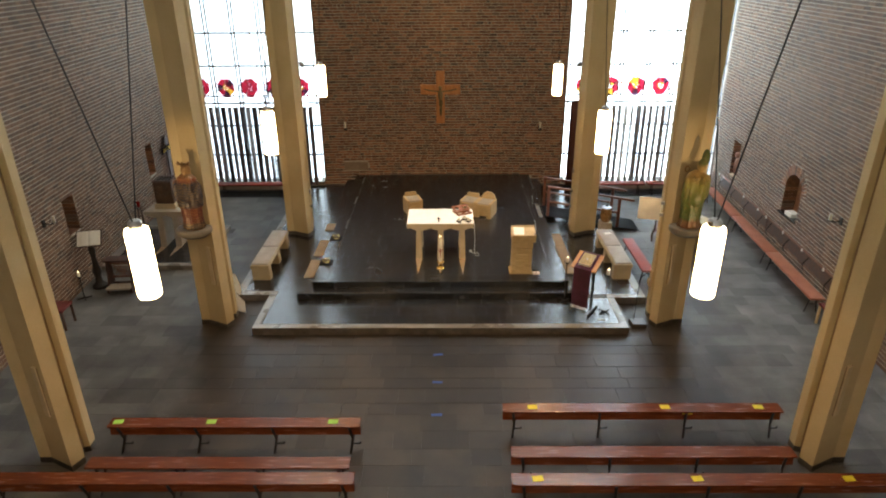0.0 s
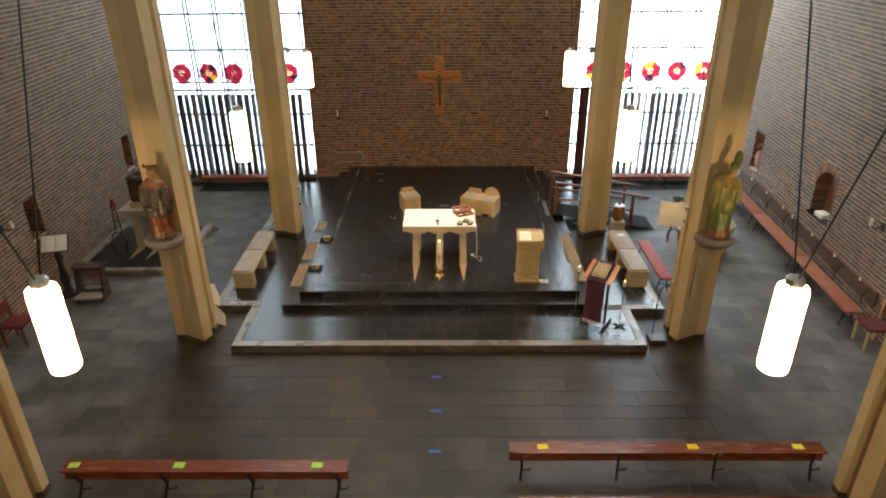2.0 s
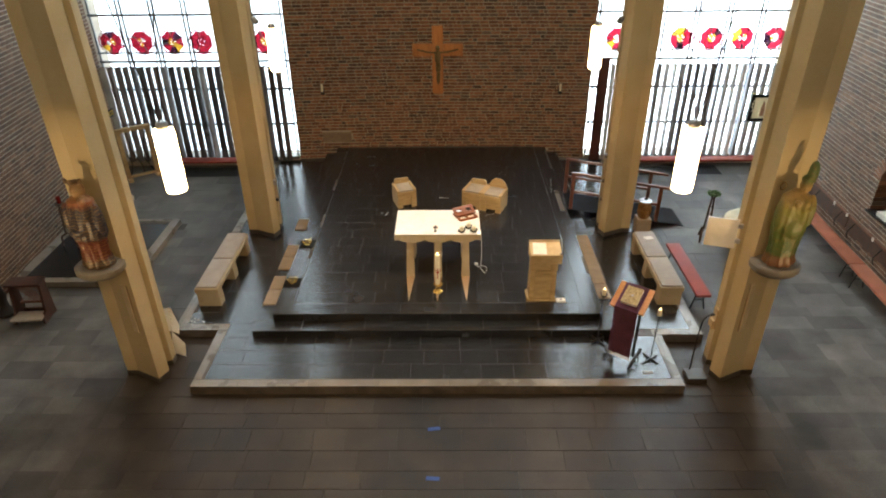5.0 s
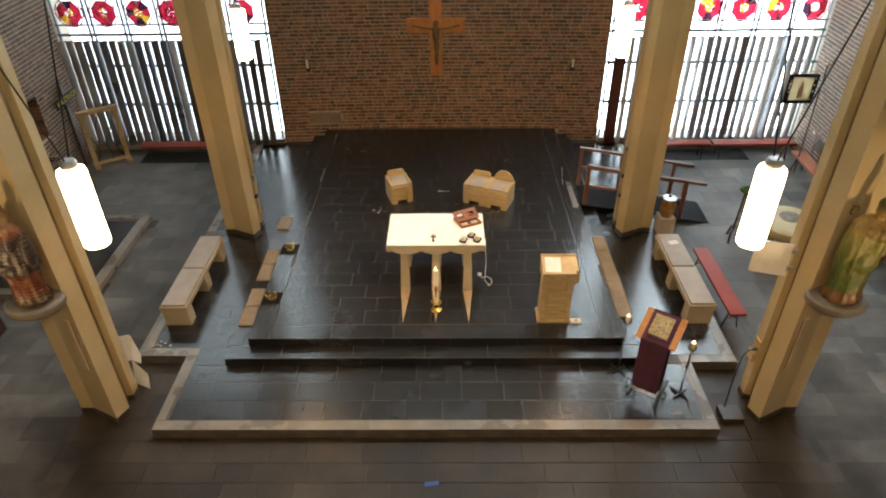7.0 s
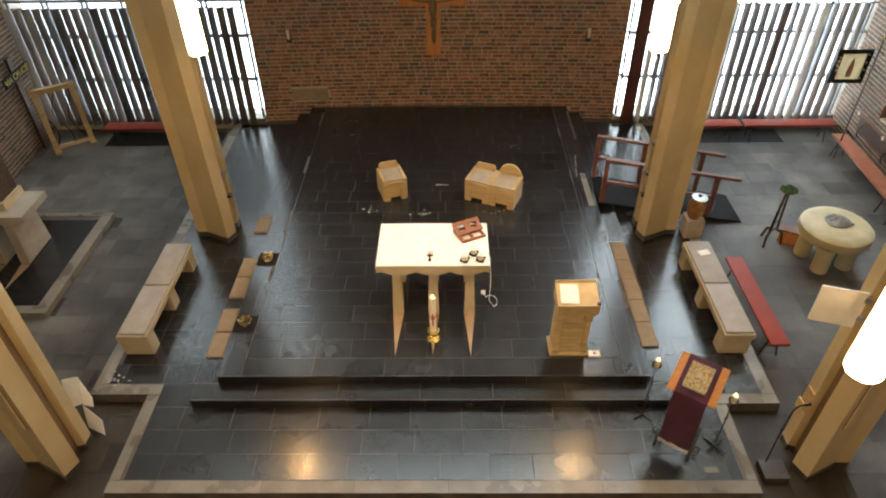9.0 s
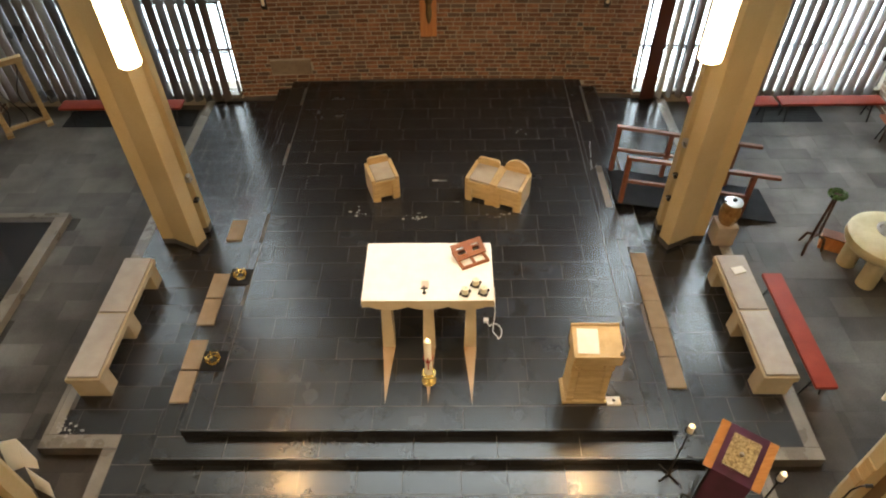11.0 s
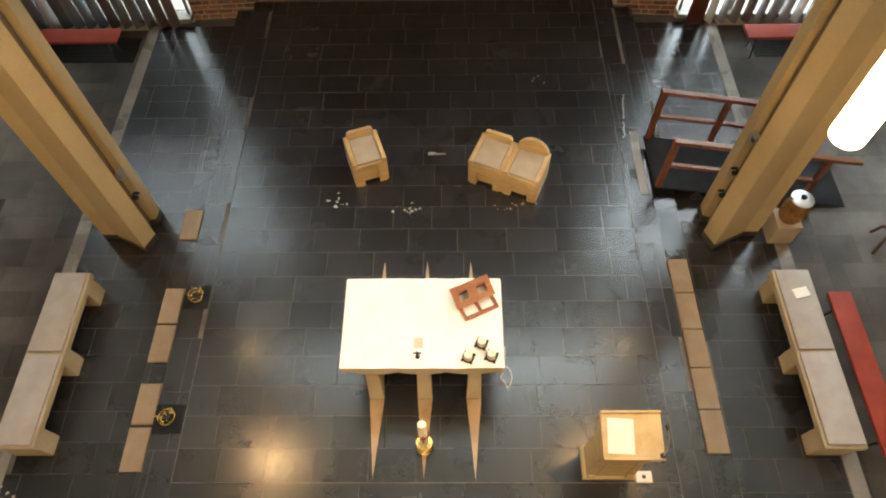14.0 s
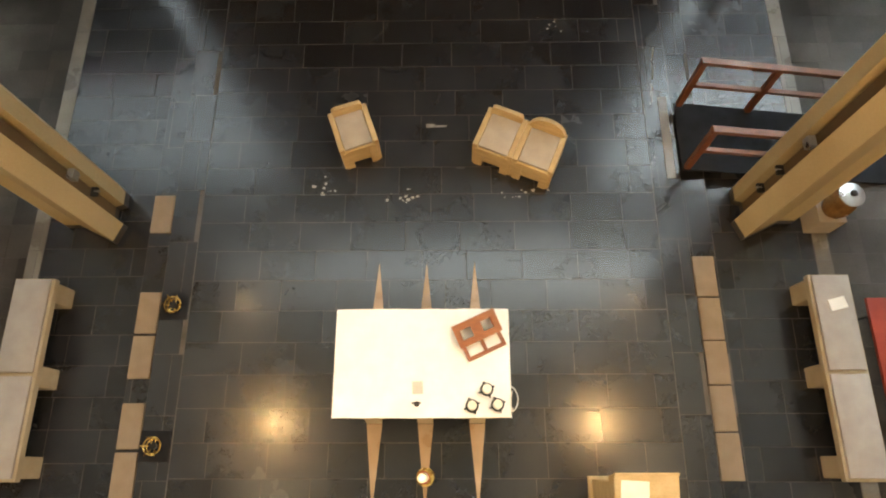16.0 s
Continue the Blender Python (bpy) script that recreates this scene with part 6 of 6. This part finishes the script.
# chips and worn patches on the slate
CHIP = surface("pale_chip", (0.26, 0.24, 0.21), (0.42, 0.39, 0.34), (0.6, 0.8), 20, 120, 0.3)
for pts in ([(0, 0), (0.10, 0), (0.10, -0.02), (0.24, -0.02), (0.24, -0.04), (0, -0.05)],):
    part("worn_patch", prism([(-0.20 + x, 17.27 + y) for x, y in pts], Z3, Z3 + 0.0025), CHIP, lvl3)
rr = random.Random(14)
for k in range(26):
    y = 17.5 + 0.032 * k
    x = 2.44 + 0.10 * (k / 26) + rr.uniform(-0.012, 0.012)
    if rr.random() < 0.75:
        part("chip", prism([(x, y), (x + rr.uniform(0.008, 0.02), y + 0.005), (x + 0.012, y + 0.03), (x - 0.004, y + 0.026)], Z3, Z3 + 0.002), CHIP, lvl3)
for cx, cy, n in ((-4.55, 12.95, 20), (-1.35, 16.45, 9), (-0.45, 16.35, 12), (0.85, 16.35, 9), (1.35, 18.6, 6)):
    zz = Z1 if cx < -4 else Z3
    for k in range(n):
        x, y, q = cx + rr.gauss(0, 0.11), cy + rr.gauss(0, 0.06), rr.uniform(0.008, 0.028)
        a = rr.uniform(0, 3)
        part("chip", prism([(x + q * rr.uniform(0.5, 1.3) * math.cos(a + t), y + q * rr.uniform(0.4, 1.0) * math.sin(a + t)) for t in (0, 1.2, 2.6, 3.9, 5.1)], zz, zz + 0.002), CHIP, lvl1 if cx < -4 else lvl3)

# nave and aisle flags: those near the chancel singly, the others joined
far, aisle = [], []
y = -1.0
k = 0
while y < 20.2:
    row = PIECE.choice((0.30, 0.36, 0.42))
    x = -8.9 - PIECE.uniform(0, 0.6)
    while x < 8.7:
        w = PIECE.choice((0.46, 0.62, 0.75, 0.92))
        mid = (x + w / 2, y + row / 2)
        inside = (x > -3.98 and x + w < 3.64 and mid[1] > 11.1) or (x > -4.76 and x + w < 4.34 and mid[1] > 12.7)
        inside = inside or (x < -6.15 and 14.25 < mid[1] < 16.86 and x + w < -6.0)
        if not (inside and (mid[1] > 11.23 + row)):
            if 8.6 < y < 11.6 and AX - 5.0 < x and x + w < AX + 5.0 and k < 290:
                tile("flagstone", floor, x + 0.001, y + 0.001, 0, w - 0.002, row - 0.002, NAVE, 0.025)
                k += 1
            else:
                # the aisle paving meets the nave's along a straight joint behind the columns
                cuts = [x] + [c for c in (AX - 5.0, AX + 5.0) if x + 0.05 < c < x + w - 0.05] + [x + w]
                for a, b in zip(cuts, cuts[1:]):
                    z = PIECE.uniform(-0.0012, 0.0012)
                    (aisle if abs((a + b) / 2 - AX) > 5.0 else far).append((a + 0.001, y + 0.001, -0.02, b - a - 0.002, 0, 0, 0, row - 0.002, 0, 0, 0, 0.02 + z))
        x += w
    y += row
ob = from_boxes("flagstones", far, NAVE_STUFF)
ob.parent = floor
tagged(ob, "grey-brown stone flags of nave and aisles", kind="stuff")

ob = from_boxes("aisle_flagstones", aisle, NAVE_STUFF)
ob.parent = floor
tagged(ob, "stone flags of the side aisles, paler from painted window light", kind="stuff")
# dark slatted strips laid on the floor along the window benches
for x0, x1 in ((-7.5, -4.95), (4.9, 7.3)):
    gr = thing("dark_floor_strip", "dark slatted strip on the floor below the window bench", "grille", pose(x0, 19.55, 0), "floor grilles")
    part("frame", cube(0, 0, 0.0, x1 - x0, 0.58, 0.004), RUBBER, gr)
    for k in range(9):
        part("slat", cube(0.02, 0.04 + 0.058 * k, 0.004, x1 - x0 - 0.02, 0.065 + 0.058 * k, 0.010), IRON, gr)

# ---- pieces: bricks ----
COURSE, BL = 0.086, 0.23
BR = random.Random(2)


def brick_runs(length, offset):
    """Mixed bond: stretchers with some headers."""
    s = -offset
    while s < length:
        w = BL if BR.random() < 0.72 else BL / 2
        a, b = max(s, 0), min(s + w, length)
        if b - a > 0.04:
            yield a + 0.007, b - 0.007
        s += w


def clipped(a, b, gaps):
    """The stretches of a to b that lie outside the gaps."""
    runs = [(a, b)]
    for g0, g1 in gaps:
        runs = [q for r0, r1 in runs for q in ((r0, min(r1, g0)), (max(r0, g1), r1))]
    return [(p, q) for p, q in runs if q - p > 0.03]


rows, singles = [], 0
z = 0.10
while z < 8.6:
    for a, b in brick_runs(WX1 - WX0, BR.uniform(0, BL)):
        xa, xb = WX0 + a, WX0 + b
        if 0.58 < z + 0.03 < 0.94:
            cut = clipped(xa, xb, [(-3.405, -2.615)])
            if not cut:
                continue
            xa, xb = cut[0]
        if z + COURSE < (Z3 if -3.0 < (xa + xb) / 2 < 2.68 else Z1):
            continue
        lift = 0.008 + BR.uniform(-0.003, 0.003)
        if 2.2 < z < 3.6 and -1.9 < xa < 1.5 and singles < 300:
            key = ("brick", round(xb - xa, 2))
            if key not in TILES:
                me = bpy.data.meshes.new("brick")
                w, h, d = round(xb - xa, 2), COURSE - 0.019, 0.03
                e = 0.004
                v = [(0, 0, 0), (w, 0, 0), (w, 0, h), (0, 0, h), (0, -d + e, 0), (w, -d + e, 0), (w, -d + e, h), (0, -d + e, h), (e, -d, e), (w - e, -d, e), (w - e, -d, h - e), (e, -d, h - e)]
                me.from_pydata(v, [], [(8, 9, 10, 11), (4, 5, 9, 8), (5, 6, 10, 9), (6, 7, 11, 10), (7, 4, 8, 11), (0, 1, 5, 4), (1, 2, 6, 5), (2, 3, 7, 6), (3, 0, 4, 7)])
                me.materials.append(BRICK_PIECE)
                TILES[key] = me
            ob = new("brick", TILES[key])
            ob.parent = wall_n
            ob.location = (xa, bow((xa + xb) / 2) + 0.03 - lift, z)
            singles += 1
        else:
            ya, yb = bow(xa), bow(xb)
            rows.append((xa, ya + 0.004, z, xb - xa, yb - ya, 0, 0, 0, COURSE - 0.019, 0, -lift - 0.004, 0))
    z += COURSE
ob = from_boxes("bricks", rows, BRICK)
ob.parent = wall_n
tagged(ob, "rough red-brown bricks with pale joints", kind="stuff")


def side_bricks(side, wall, openings, y0, y1, ztop, arch):
    rows = []
    z = 0.0
    while z < ztop:
        for a, b in brick_runs(y1 - y0, BR.uniform(0, BL)):
            ya, yb = y0 + a, y0 + b
            gaps = [o[:2] for o in openings if o[2] - 0.05 < z and z < o[3] - 0.03]
            cz = z + 0.035 - 1.81
            if arch and 0 < cz < 0.665:
                hw = math.sqrt(0.665 ** 2 - cz ** 2)
                gaps.append((14.69 - hw, 14.69 + hw))
            for ya, yb in clipped(ya, yb, gaps):
                lift = 0.008 + BR.uniform(-0.003, 0.003)
                xa, xb = side_x(side, ya), side_x(side, yb)
                rows.append((xa + side * 0.004, ya, z, xb - xa, yb - ya, 0, 0, 0, COURSE - 0.019, -side * (lift + 0.004), 0, 0))
        z += COURSE
    ob = from_boxes("bricks", rows, BRICK_SIDE)
    if side > 0:
        ob.data.flip_normals()
    ob.parent = wall
    tagged(ob, "rough brown bricks with pale joints", kind="stuff")


side_bricks(1, wall_e, OPEN_R, 4.0, 20.25, 7.6, True)
side_bricks(-1, wall_w, OPEN_L, 4.0, 20.25, 7.6, False)
